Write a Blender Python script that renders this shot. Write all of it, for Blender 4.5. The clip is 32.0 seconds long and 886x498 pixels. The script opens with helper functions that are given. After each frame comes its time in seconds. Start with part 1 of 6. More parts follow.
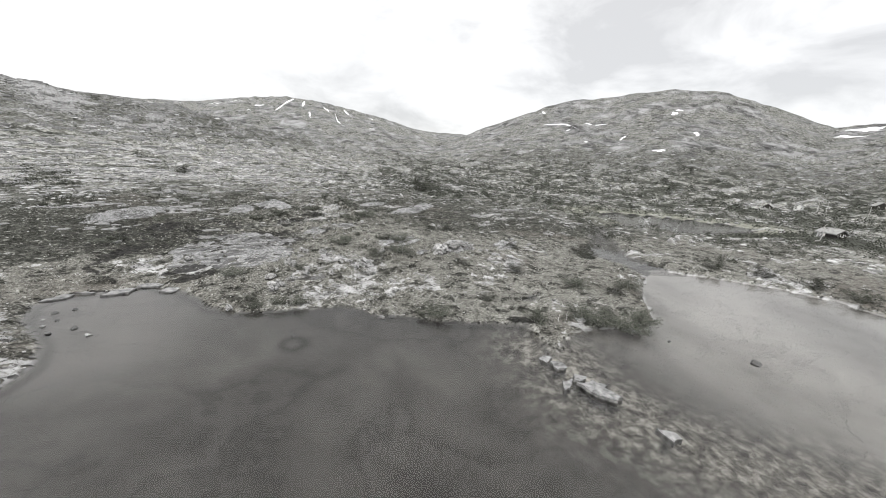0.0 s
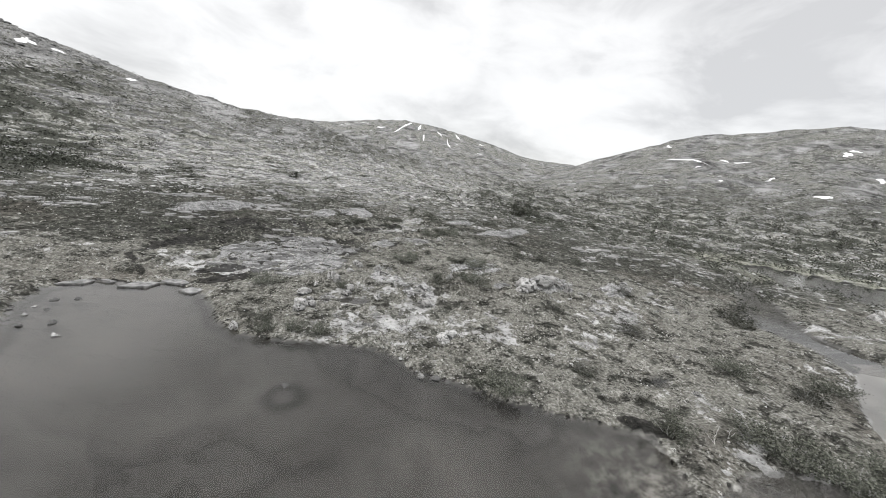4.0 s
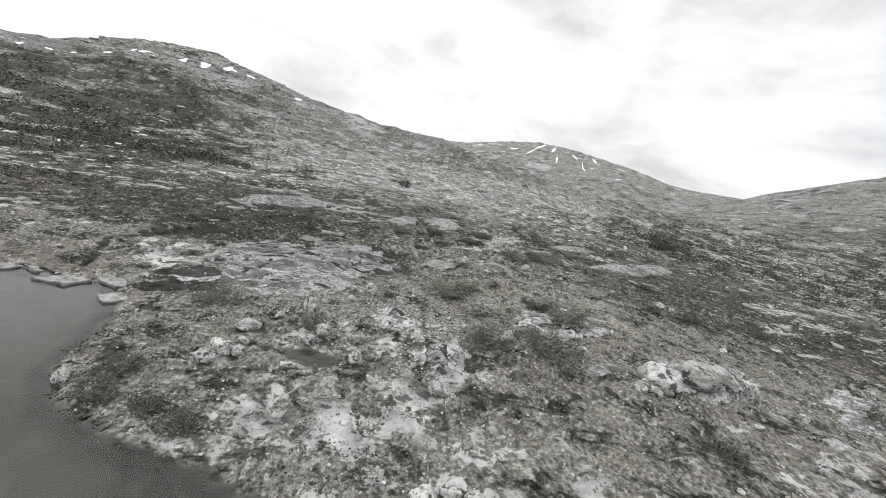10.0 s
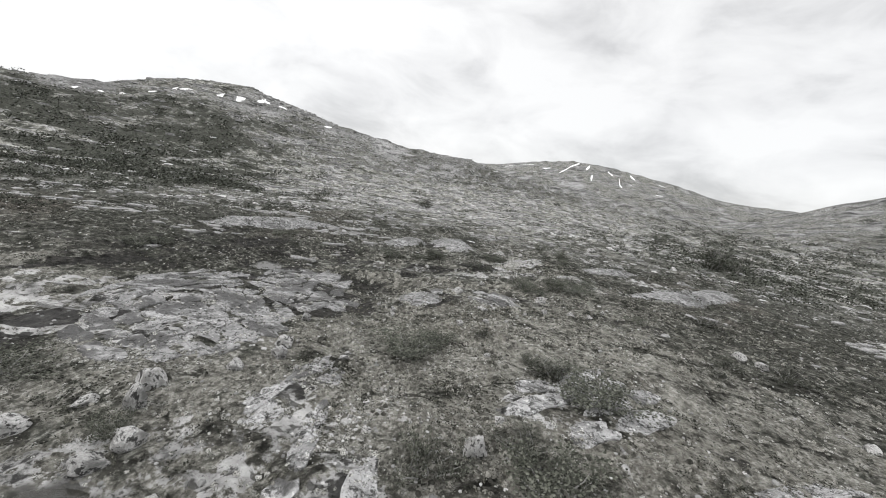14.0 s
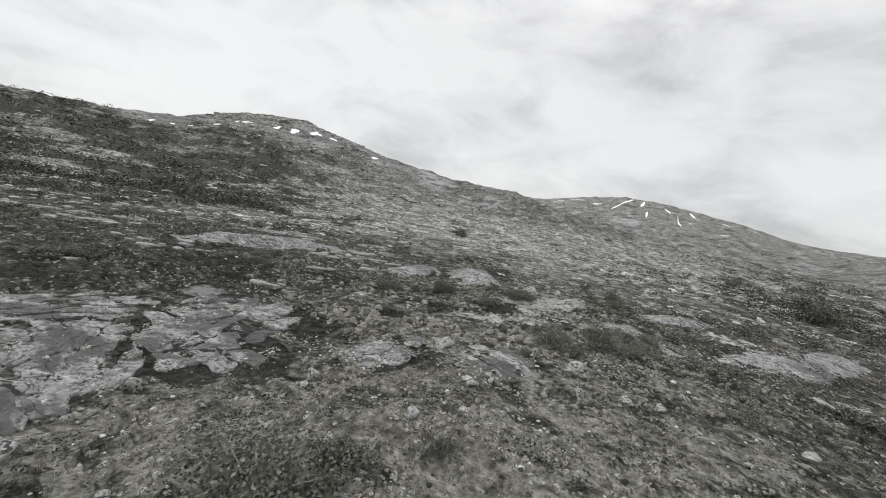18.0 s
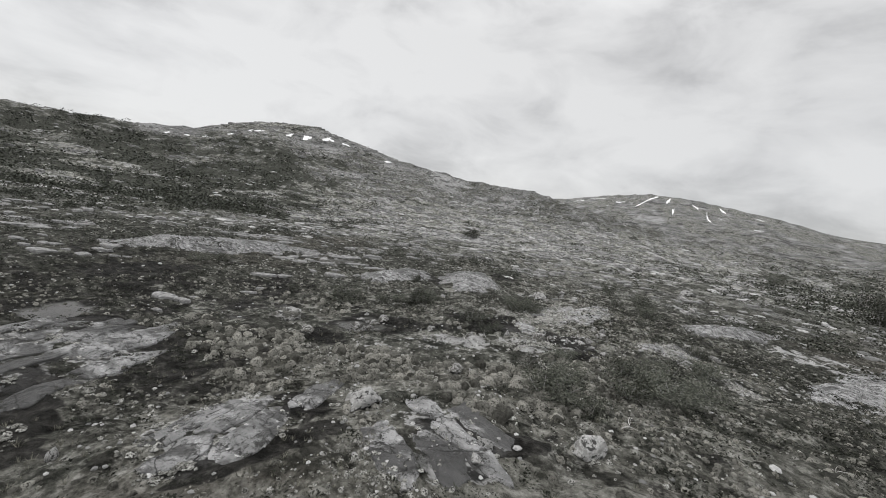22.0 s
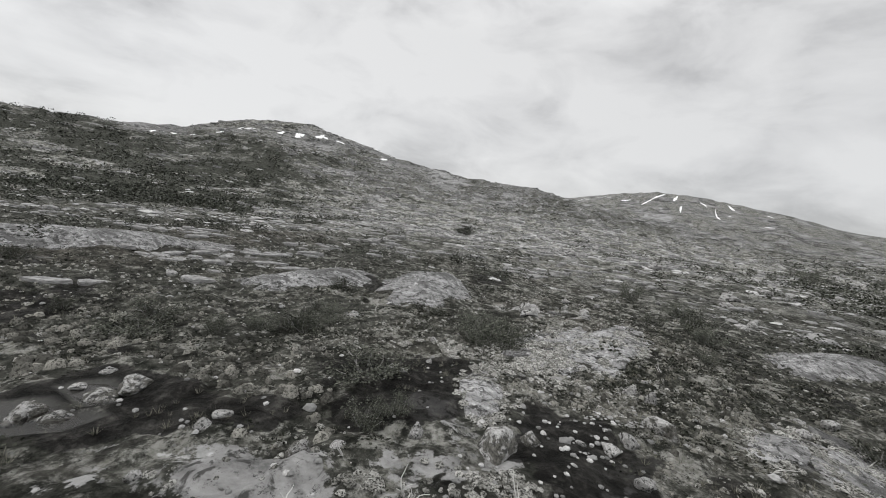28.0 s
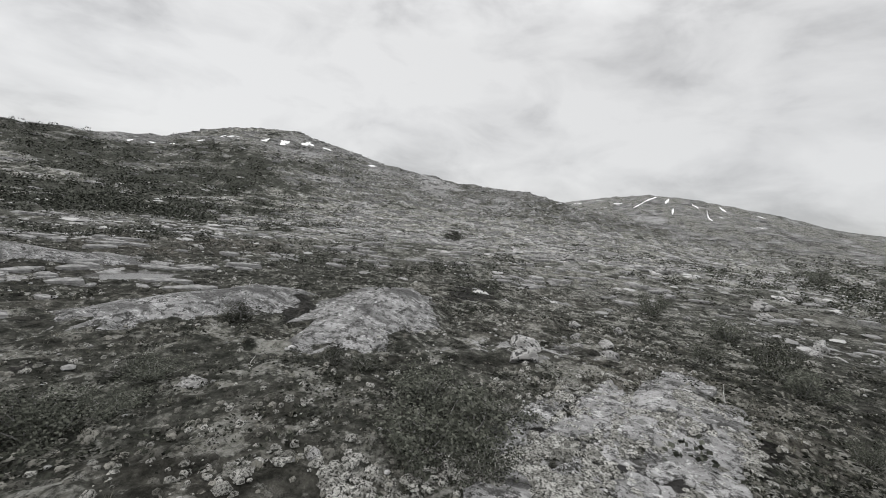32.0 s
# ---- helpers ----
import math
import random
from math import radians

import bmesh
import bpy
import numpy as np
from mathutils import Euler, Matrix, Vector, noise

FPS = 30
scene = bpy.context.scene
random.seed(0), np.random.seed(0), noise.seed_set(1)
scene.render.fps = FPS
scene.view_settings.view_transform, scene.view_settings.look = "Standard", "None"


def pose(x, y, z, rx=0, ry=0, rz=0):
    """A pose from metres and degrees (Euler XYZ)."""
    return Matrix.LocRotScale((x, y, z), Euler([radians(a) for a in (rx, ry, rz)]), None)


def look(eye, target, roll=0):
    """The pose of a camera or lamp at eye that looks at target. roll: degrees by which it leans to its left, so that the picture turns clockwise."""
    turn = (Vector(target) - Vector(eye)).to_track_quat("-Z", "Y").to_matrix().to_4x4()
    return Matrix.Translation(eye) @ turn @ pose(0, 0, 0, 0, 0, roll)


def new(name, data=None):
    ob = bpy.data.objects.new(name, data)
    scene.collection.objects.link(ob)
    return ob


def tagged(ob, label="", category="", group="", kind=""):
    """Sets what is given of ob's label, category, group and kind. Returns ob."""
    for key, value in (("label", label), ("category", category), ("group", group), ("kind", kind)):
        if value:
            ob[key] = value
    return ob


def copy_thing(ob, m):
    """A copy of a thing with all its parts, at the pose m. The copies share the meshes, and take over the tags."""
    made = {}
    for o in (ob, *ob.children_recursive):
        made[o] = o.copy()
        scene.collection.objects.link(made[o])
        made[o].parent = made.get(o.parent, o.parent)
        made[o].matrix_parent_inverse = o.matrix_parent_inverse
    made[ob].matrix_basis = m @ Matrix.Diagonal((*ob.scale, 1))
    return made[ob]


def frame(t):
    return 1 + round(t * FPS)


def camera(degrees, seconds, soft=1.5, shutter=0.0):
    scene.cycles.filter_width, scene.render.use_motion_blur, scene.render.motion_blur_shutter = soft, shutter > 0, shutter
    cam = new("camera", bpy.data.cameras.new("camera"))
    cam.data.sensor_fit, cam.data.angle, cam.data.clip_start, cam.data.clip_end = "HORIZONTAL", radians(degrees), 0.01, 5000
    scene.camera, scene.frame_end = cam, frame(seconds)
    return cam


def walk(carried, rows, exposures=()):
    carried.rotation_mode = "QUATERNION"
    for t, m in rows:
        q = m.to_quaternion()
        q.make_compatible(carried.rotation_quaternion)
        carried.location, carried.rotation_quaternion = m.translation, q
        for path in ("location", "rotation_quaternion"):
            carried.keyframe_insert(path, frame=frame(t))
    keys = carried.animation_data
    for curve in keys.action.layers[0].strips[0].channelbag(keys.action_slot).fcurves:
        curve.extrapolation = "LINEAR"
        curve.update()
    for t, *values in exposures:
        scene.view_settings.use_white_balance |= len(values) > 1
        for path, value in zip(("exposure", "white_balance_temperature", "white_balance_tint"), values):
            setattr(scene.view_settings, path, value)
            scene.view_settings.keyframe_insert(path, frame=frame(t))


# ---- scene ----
# camera
cam = camera(99.0, 32.0, soft=1.0)
PATH = [
    (0, (-7.982, -22.917, 12.554), (-7.092, -21.192, 12.072), 4.1),
    (0.5, (-7.363, -21.866, 12.329), (-6.511, -20.12, 11.855), 4.5),
    (1, (-6.781, -20.869, 12.126), (-5.971, -19.101, 11.661), 4.9),
    (1.5, (-6.242, -19.841, 11.907), (-5.477, -18.05, 11.452), 5.4),
    (2, (-5.643, -18.832, 11.655), (-4.93, -17.017, 11.21), 5.9),
    (2.5, (-5.047, -17.798, 11.409), (-4.396, -15.957, 10.977), 6.4),
    (3, (-4.423, -16.797, 11.204), (-3.839, -14.931, 10.783), 7.0),
    (3.5, (-3.745, -15.656, 10.97), (-3.243, -13.764, 10.559), 7.6),
    (4, (-3.061, -14.59, 10.744), (-2.641, -12.677, 10.339), 8.1),
    (4.5, (-2.408, -13.556, 10.584), (-2.067, -11.628, 10.177), 8.6),
    (6.5, (-0.158, -8.923, 9.842), (-0.097, -6.969, 9.421), 10.6),
    (7, (0.374, -7.809, 9.685), (0.373, -5.854, 9.262), 11.0),
    (7.5, (0.844, -6.764, 9.544), (0.787, -4.81, 9.122), 11.5),
    (8, (1.249, -5.788, 9.442), (1.144, -3.836, 9.022), 11.8),
    (8.5, (1.649, -4.701, 9.314), (1.499, -2.751, 8.897), 12.2),
    (9, (2.004, -3.607, 9.19), (1.818, -1.658, 8.78), 12.3),
    (9.5, (2.348, -2.563, 9.092), (2.138, -0.615, 8.688), 11.8),
    (10, (2.692, -1.562, 9.035), (2.47, 0.384, 8.633), 11.0),
    (10.5, (3.027, -0.467, 8.96), (2.795, 1.477, 8.556), 10.2),
    (11, (3.331, 0.586, 8.888), (3.085, 2.53, 8.486), 9.7),
    (11.5, (3.628, 1.626, 8.824), (3.363, 3.568, 8.428), 9.3),
    (12, (3.953, 2.736, 8.741), (3.659, 4.676, 8.356), 8.9),
    (12.5, (4.222, 3.782, 8.64), (3.9, 5.721, 8.27), 8.6),
    (13, (4.484, 4.689, 8.564), (4.133, 6.626, 8.211), 8.5),
    (13.5, (4.706, 5.755, 8.472), (4.321, 7.689, 8.136), 8.7),
    (14, (4.888, 6.881, 8.353), (4.468, 8.81, 8.035), 9.0),
    (14.5, (5.09, 8.081, 8.197), (4.632, 10.005, 7.898), 9.3),
    (16.5, (5.486, 12.794, 7.643), (4.884, 14.686, 7.403), 11.4),
    (17, (5.59, 13.784, 7.539), (4.955, 15.668, 7.319), 11.4),
    (17.5, (5.69, 14.744, 7.44), (5.028, 16.621, 7.239), 10.9),
    (18, (5.753, 15.647, 7.332), (5.075, 17.52, 7.145), 10.3),
    (18.5, (5.802, 16.603, 7.244), (5.107, 18.471, 7.068), 9.7),
    (19, (5.859, 17.574, 7.152), (5.147, 19.435, 6.981), 9.3),
    (19.5, (5.892, 18.506, 7.072), (5.165, 20.362, 6.902), 9.0),
    (20, (5.933, 19.434, 6.979), (5.191, 21.283, 6.809), 8.9),
    (20.5, (5.954, 20.314, 6.888), (5.2, 22.159, 6.717), 8.7),
    (21, (5.984, 21.194, 6.845), (5.219, 23.034, 6.673), 8.6),
    (21.5, (6.007, 22.07, 6.79), (5.235, 23.906, 6.613), 8.5),
    (22, (6.012, 23.076, 6.722), (5.232, 24.908, 6.539), 8.5),
    (22.5, (5.995, 24.055, 6.609), (5.211, 25.885, 6.421), 8.4),
    (23, (5.983, 24.892, 6.531), (5.195, 26.72, 6.34), 8.2),
    (23.5, (5.969, 25.784, 6.442), (5.177, 27.611, 6.25), 8.2),
    (24, (5.939, 26.643, 6.346), (5.144, 28.468, 6.156), 8.2),
    (24.5, (5.886, 27.456, 6.262), (5.086, 29.28, 6.076), 8.2),
    (25, (5.999, 28.505, 6.226), (5.192, 30.325, 6.042), 8.2),
    (25.5, (5.995, 29.392, 6.146), (5.187, 31.212, 5.964), 8.2),
    (27.5, (5.234, 33.568, 5.626), (4.428, 35.389, 5.447), 8.0),
    (28, (5.125, 34.361, 5.527), (4.321, 36.184, 5.348), 7.8),
    (28.5, (5.019, 35.18, 5.45), (4.218, 37.003, 5.27), 7.6),
    (29, (4.9, 35.961, 5.387), (4.102, 37.786, 5.206), 7.5),
    (29.5, (4.711, 36.894, 5.312), (3.916, 38.722, 5.142), 7.1),
    (30, (4.559, 37.784, 5.216), (3.766, 39.614, 5.066), 6.8),
    (30.5, (4.398, 38.621, 5.154), (3.607, 40.453, 5.019), 6.7),
    (31, (4.232, 39.438, 5.114), (3.443, 41.271, 4.978), 6.6),
    (31.5, (4.061, 40.222, 5.109), (3.275, 42.055, 4.965), 6.6),
    (32, (3.871, 41.034, 5.07), (3.089, 42.87, 4.933), 6.6),
]
EXPOSURES = [(0, 0.86), (4, 0.74), (9, 0.76), (14, 0.62), (20, 0.3), (24, 0.23), (32, 0.24)]
walk(cam, [(t, look(eye, target, roll)) for t, eye, target, roll in PATH], EXPOSURES)

# ---- light: one overcast sky, a wide weak sun behind the cloud ----
SUN_EL, SUN_AZ = radians(40), radians(-120)
world = bpy.data.worlds.new("overcast_sky")
scene.world = world
world.use_nodes = True


def build_sky():
    nt = world.node_tree
    nt.nodes.clear()
    out = nt.nodes.new("ShaderNodeOutputWorld")
    sky = nt.nodes.new("ShaderNodeTexSky")
    sky.sky_type, sky.sun_disc = "NISHITA", False
    sky.sun_elevation, sky.sun_rotation = SUN_EL, SUN_AZ
    clear = nt.nodes.new("ShaderNodeBackground")
    clear.inputs["Strength"].default_value = 0.1
    nt.links.new(sky.outputs[0], clear.inputs["Color"])
    tex = nt.nodes.new("ShaderNodeTexCoord")
    mapping = nt.nodes.new("ShaderNodeMapping")
    mapping.inputs["Scale"].default_value = (1.0, 1.0, 2.1)
    mapping.inputs["Location"].default_value = (3.1, 1.7, 0.4)
    nt.links.new(tex.outputs["Generated"], mapping.inputs["Vector"])
    heads, soft = nt.nodes.new("ShaderNodeTexNoise"), nt.nodes.new("ShaderNodeTexNoise")
    for node, scale, detail, rough in ((heads, 4.6, 7.0, 0.55), (soft, 1.5, 3.0, 0.45)):
        node.inputs["Scale"].default_value = scale
        node.inputs["Detail"].default_value = detail
        node.inputs["Roughness"].default_value = rough
        nt.links.new(mapping.outputs[0], node.inputs["Vector"])
    heads.inputs["Distortion"].default_value = 0.35
    both = nt.nodes.new("ShaderNodeMath")
    both.operation = "MULTIPLY_ADD"
    both.inputs[1].default_value = 0.55
    nt.links.new(heads.outputs["Fac"], both.inputs[0])
    half = nt.nodes.new("ShaderNodeMath")
    half.operation = "MULTIPLY"
    half.inputs[1].default_value = 0.45
    nt.links.new(soft.outputs["Fac"], half.inputs[0])
    nt.links.new(half.outputs[0], both.inputs[2])
    ramp = nt.nodes.new("ShaderNodeValToRGB")
    ramp.color_ramp.elements[0].position, ramp.color_ramp.elements[0].color = 0.39, (0.62, 0.62, 0.626, 1)
    ramp.color_ramp.elements[1].position, ramp.color_ramp.elements[1].color = 0.58, (0.945, 0.945, 0.945, 1)
    mid = ramp.color_ramp.elements.new(0.5)
    mid.color = (0.85, 0.85, 0.853, 1)
    nt.links.new(both.outputs[0], ramp.inputs["Fac"])
    cloud = nt.nodes.new("ShaderNodeBackground")
    cloud.inputs["Strength"].default_value = CLOUD
    # an overcast sky is brightest overhead
    split = nt.nodes.new("ShaderNodeSeparateXYZ")
    nt.links.new(tex.outputs["Generated"], split.inputs[0])
    zenith = nt.nodes.new("ShaderNodeMapRange")
    zenith.interpolation_type = "SMOOTHSTEP"
    for name, value in (("From Min", 0.4), ("From Max", 0.95), ("To Min", 1.0), ("To Max", 3.3)):
        zenith.inputs[name].default_value = value
    nt.links.new(split.outputs["Z"], zenith.inputs["Value"])
    bright = nt.nodes.new("ShaderNodeVectorMath")
    bright.operation = "SCALE"
    nt.links.new(ramp.outputs["Color"], bright.inputs[0])
    nt.links.new(zenith.outputs[0], bright.inputs["Scale"])
    # the cloud is thinner, and so brighter, towards the sun's side of the sky
    side = nt.nodes.new("ShaderNodeVectorMath")
    side.operation = "DOT_PRODUCT"
    side.inputs[1].default_value = (-0.966, 0.26, 0.0)
    nt.links.new(tex.outputs["Generated"], side.inputs[0])
    thin = nt.nodes.new("ShaderNodeMapRange")
    for name, value in (("From Min", 0.1), ("From Max", 1.0), ("To Min", 1.05), ("To Max", 1.14)):
        thin.inputs[name].default_value = value
    nt.links.new(side.outputs["Value"], thin.inputs["Value"])
    veil = nt.nodes.new("ShaderNodeVectorMath")
    veil.operation = "SCALE"
    nt.links.new(bright.outputs[0], veil.inputs[0])
    nt.links.new(thin.outputs[0], veil.inputs["Scale"])
    nt.links.new(veil.outputs[0], cloud.inputs["Color"])
    mix = nt.nodes.new("ShaderNodeMixShader")
    mix.inputs[0].default_value = 0.95
    nt.links.new(clear.outputs[0], mix.inputs[1])
    nt.links.new(cloud.outputs[0], mix.inputs[2])
    nt.links.new(mix.outputs[0], out.inputs["Surface"])


CLOUD = 0.655
build_sky()
sun = new("sun", bpy.data.lights.new("sun", "SUN"))
sun.data.energy, sun.data.angle, sun.data.color = 0.9, radians(30), (1.0, 0.97, 0.93)
sun.matrix_world = look((60 * math.sin(SUN_AZ), 60 * math.cos(SUN_AZ), 60 * math.tan(SUN_EL)), (0, 0, 0))

# ---- landform ----
def lattice(ix, iy, seed):
    """Pseudo-random numbers in 0..1 on the whole-number lattice."""
    n = (ix.astype(np.int64) * 374761393 + iy.astype(np.int64) * 668265263 + seed * 974634777) & 0x7FFFFFFF
    n = ((n ^ (n >> 13)) * 1274126177) & 0x7FFFFFFF
    n = ((n ^ (n >> 15)) * 1103515245) & 0x7FFFFFFF
    return ((n ^ (n >> 16)) & 0xFFFFF) / 1048575.0


def rough(x, y, seed=0):
    """Smooth noise in -1..1."""
    fx, fy = np.floor(x), np.floor(y)
    u, v = x - fx, y - fy
    out = 0
    su, sv = u * u * u * (u * (u * 6 - 15) + 10), v * v * v * (v * (v * 6 - 15) + 10)
    for dx, wx in ((0, 1 - su), (1, su)):
        for dy, wy in ((0, 1 - sv), (1, sv)):
            a = lattice(fx + dx, fy + dy, seed) * 6.2832
            out = out + (np.cos(a) * (u - dx) + np.sin(a) * (v - dy)) * wx * wy
    return out * 1.5


def fractal(x, y, octaves=4, seed=0, gain=0.5):
    out, amp = 0, 1.0
    for k in range(octaves):
        out = out + amp * rough(x, y, seed + 17 * k)
        x, y, amp = x * 2.03 + 7.3, y * 2.03 - 3.1, amp * gain
    return out


def step(v, a, b):
    s = np.clip((v - a) / (b - a), 0, 1)
    return s * s * (3 - 2 * s)


LAKE = [(-75, -30), (-45, -4), (-24, -1.5), (-19.4, 0.8), (-18.9, 2.7), (-19.5, 5.5), (-21.8, 9.5), (-22.4, 12.6), (-21, 14.2), (-17.6, 14.2),
        (-16.4, 15.2), (-13.7, 13.1), (-12.3, 11), (-11.2, 8.6), (-9.4, 7.1), (-6.3, 6.4), (-3.8, 6.4), (-1.1, 5.7), (0.1, 3.8), (2.2, 2.7),
        (4.5, 1.1), (7, -0.1), (9.5, -0.9), (10.9, -1.6), (10.4, -3.6), (9.9, -5.6), (10.9, -5.9), (12.0, -4.6), (14.2, -3.8), (16.7, -4.1), (19.4, -5.6), (22.6, -4.4),
        (26.3, -0.6), (31.7, 3.3), (37.2, 6.2), (39.5, 5), (42.2, 2.4), (46.5, -2.7), (48.5, -7.7), (47, -14), (60, -40), (40, -95), (-60, -95)]
POND = [(86, 55), (93, 63), (103, 65), (112, 57), (121, 48), (127, 37), (115, 30.5), (97, 31), (88, 34), (85, 44)]
POND_Z = -2.75
# the brook from the lake down to the pond
CREEK = [(36.6, 4.6), (38.0, 8.0), (37.6, 12.4), (41.0, 17.2), (46.1, 21.6), (53, 29), (62, 37.5), (73, 43), (86, 45)]
CREEK_WIDE = [2.6, 2.4, 2.4, 2.5, 2.2, 1.5, 1.5, 2.6, 3.4]


def outline_distance(x, y, ring):
    """Metres to the outline, positive outside it."""
    best, inside = np.full(np.shape(x), 1e9), np.zeros(np.shape(x), bool)
    for (ax, ay), (bx, by) in zip(ring, ring[1:] + ring[:1]):
        ex, ey = bx - ax, by - ay
        s = np.clip(((x - ax) * ex + (y - ay) * ey) / (ex * ex + ey * ey), 0, 1)
        best = np.minimum(best, (x - ax - s * ex) ** 2 + (y - ay - s * ey) ** 2)
        if ey:
            inside ^= ((ay > y) != (by > y)) & (x < (y - ay) / ey * ex + ax)
    return np.sqrt(best) * np.where(inside, -1, 1)


# ridges: bearing from the middle of the flight (degrees, clockwise from +y) and height
NEAR_HILL = [(-180, 6), (-120, 10), (-95, 17), (-80, 25), (-65, 30), (-57, 33), (-52, 39.5), (-48, 47), (-45, 51), (-40, 52), (-36, 48), (-33, 44),
             (-29, 39), (-25, 36), (-21, 33), (-14, 31), (-9, 29), (-4, 24), (2, 17), (9, 12), (20, 8), (35, 3), (60, 2), (180, 6)]
FAR_HILL = [(-180, 40), (-60, 60), (-30, 75), (-16, 85), (-10, 90), (-6, 98), (-3, 112), (0, 121), (4, 131), (8.4, 129), (11.4, 120), (15.5, 104), (20, 86),
            (25, 72), (28, 71), (34, 72), (60, 60), (180, 40)]
RIGHT_HILL = [(-180, 0), (15, 0), (24, 25), (29, 50), (32, 68), (36, 94), (41, 118), (44, 132), (49, 141), (53, 150), (57.5, 157), (61, 150), (65, 134),
              (69, 112), (72.5, 90), (75, 96), (78, 106), (86, 120), (110, 90), (150, 30), (180, 0)]
MIDDLE = (2.0, 5.0)


def ridge(r, bearing, profile, near, top, power, far):
    crest = np.interp(bearing, [p[0] for p in profile], [p[1] for p in profile])
    up = np.clip((r - near) / (top - near), 0, 1)
    return crest * up**power * (1 - 0.5 * step(r, top * 1.02, far))


# humps of bare rock: x, y, half length, half width, turn in degrees, height
LAKE_HUMPS = [(14.5, 17.4, 4.2, 1.75, 31, 0.5), (1.5, 13.7, 1.74, 1.23, 106, 0.3), (-1.3, 16.3, 1.71, 0.77, 76, 0.2), (-8.4, 19.8, 4.36, 3.75, 165, 0.35), (-14, 21.5, 2.32, 1.36, 93, 0.2), (-9.6, 29.3, 2.96, 2.32, 113, 0.15), (-8.2, 21.6, 3.53, 2.74, 138, 0.25), (-13.7, 24.1, 3.11, 2.01, 69, 0.15),
              (-7.8, 27.9, 3.59, 2.26, 108, 0.15), (-0.8, 28.7, 1.9, 1.32, 102, 0.15), (3.4, 30.5, 1.68, 1.6, 147, 0.15), (-6.4, 25.6, 3.37, 1.76, 161, 0.08), (7.7, 19.9, 3.22, 1.82, 43, 0.1), (9.1, 15.5, 1, 0.46, 28, 0.2), (24.2, 20.3, 3.98, 1.37, 44, 0.2)]
LAST_HUMPS = [(-24, 47, 7.5, 3.6, 72, 0.7), (-9.6, 51, 4.6, 1.7, 88, 0.42), (-4.6, 54.6, 5, 2.6, 112, 0.75), (10.8, 42.5, 2.98, 1.17, 107, 0.15), (4.5, 48.3, 3.6, 1.92, 75, 0.12), (2.8, 42.9, 1.66, 0.55, 112, 0.1), (9.5, 44.2, 1.6, 1.02, 64, 0.15),
              (4, 46.4, 2.51, 1.28, 70, 0.1), (5.8, 50.2, 1.99, 1.04, 87, 0.2), (5.7, 51, 1.47, 0.75, 74, 0.2), (6, 48.7, 1.2, 0.42, 54, 0.12), (24.5, 54.5, 11, 2.4, 50, 0.5), (16, 58.5, 5, 1.6, 50, 0.35), (19, 49, 4.6, 1.2, 50, 0.25),
              (-4, 128, 14, 6, 60, 0.8)]
# small pools: x, y, half length, half width, turn
POOLS = [(-3.1, 11.8, 1.17, 0.6, 9), (-7, 12.4, 0.5, 0.33, 22), (5, 10.7, 0.49, 0.17, 14), (-13.1, 30.6, 1.04, 1.01, 86), (-3.6, 37.2, 0.97, 0.59, 38), (-3.6, 38.3, 0.65, 0.36, 14), (-16.9, 52.0, 1.7, 1.1, 66),
         (-18.8, 42.3, 0.74, 0.4, 81)]
# peaty, dark, wet ground
BOGS = [(-6.2, 23, 1.4, 0.44, 154), (-11.8, 22.7, 2.16, 0.63, 72), (-6, 23.8, 2.87, 0.88, 170), (-4.8, 26, 3.47, 1.38, 154), (0.7, 28.2, 2, 0.51, 66), (4.5, 31.1, 1.14, 0.57, 30), (-18.3, 36.3, 3.24, 1.86, 72),
        (-0.2, 30.2, 1.08, 0.6, 151), (5.5, 40.3, 2.08, 0.97, 90), (-2.9, 38, 2.4, 1.16, 27), (-3.9, 35.2, 1.22, 0.73, 167), (1.7, 41.4, 1.76, 1.3, 73), (4.9, 41.7, 1.57, 1.11, 100), (-3.4, 38.7, 1.73, 0.64, 13), (-0.4, 39.2, 0.96, 0.73, 35),
        (0.7, 42.6, 2.05, 0.91, 54), (-0.3, 42, 1.03, 0.61, 23), (2, 43.8, 0.69, 0.34, 69), (-4, 65.9, 5.15, 1.58, 96), (6.9, 49.2, 0.93, 0.17, 69), (-7, 52.6, 2.86, 0.61, 132),
        (-8.5, 30.8, 2.01, 0.98, 8), (-19.9, 23.7, 3.82, 0.91, 68), (-12.8, 15.6, 2, 1.1, 20), (-13, 18, 3, 0.8, 25), (11, -1, 1.4, 0.6, -30)]
STREAM = [(-18.6, 15.6), (-21.4, 19.4), (-20.6, 22), (-20.2, 25), (-18.0, 27.8), (-16.8, 31.4), (-13.0, 33.5), (-9.5, 37.0)]
WHALEBACKS = LAST_HUMPS[:3] + LAST_HUMPS[-4:-2]
HUMPS = LAKE_HUMPS + LAST_HUMPS


# broad swells and hollows of the moor: x, y, height
SWELLS = [(4, 8, -0.67), (16, 8, -0.39), (28, 8, -0.16), (-8, 20, 0.07), (16, 20, -0.17), (28, 20, -0.18), (-20, 32, -0.11), (-8, 32, -0.51), (4, 32, -0.18), (16, 32, 0.1), (-20, 44, -0.21), (4, 44, -0.2), (16, 44, -0.28), (28, 44, -0.16), (-20, 56, -0.17), (-8, 56, 0.17), (4, 56, -0.5), (16, 56, -0.4), (28, 56, -0.13), (-20, 70, -0.11), (-8, 70, -0.4), (4, 70, -0.67), (16, 70, -0.36), (28, 70, -0.07)]


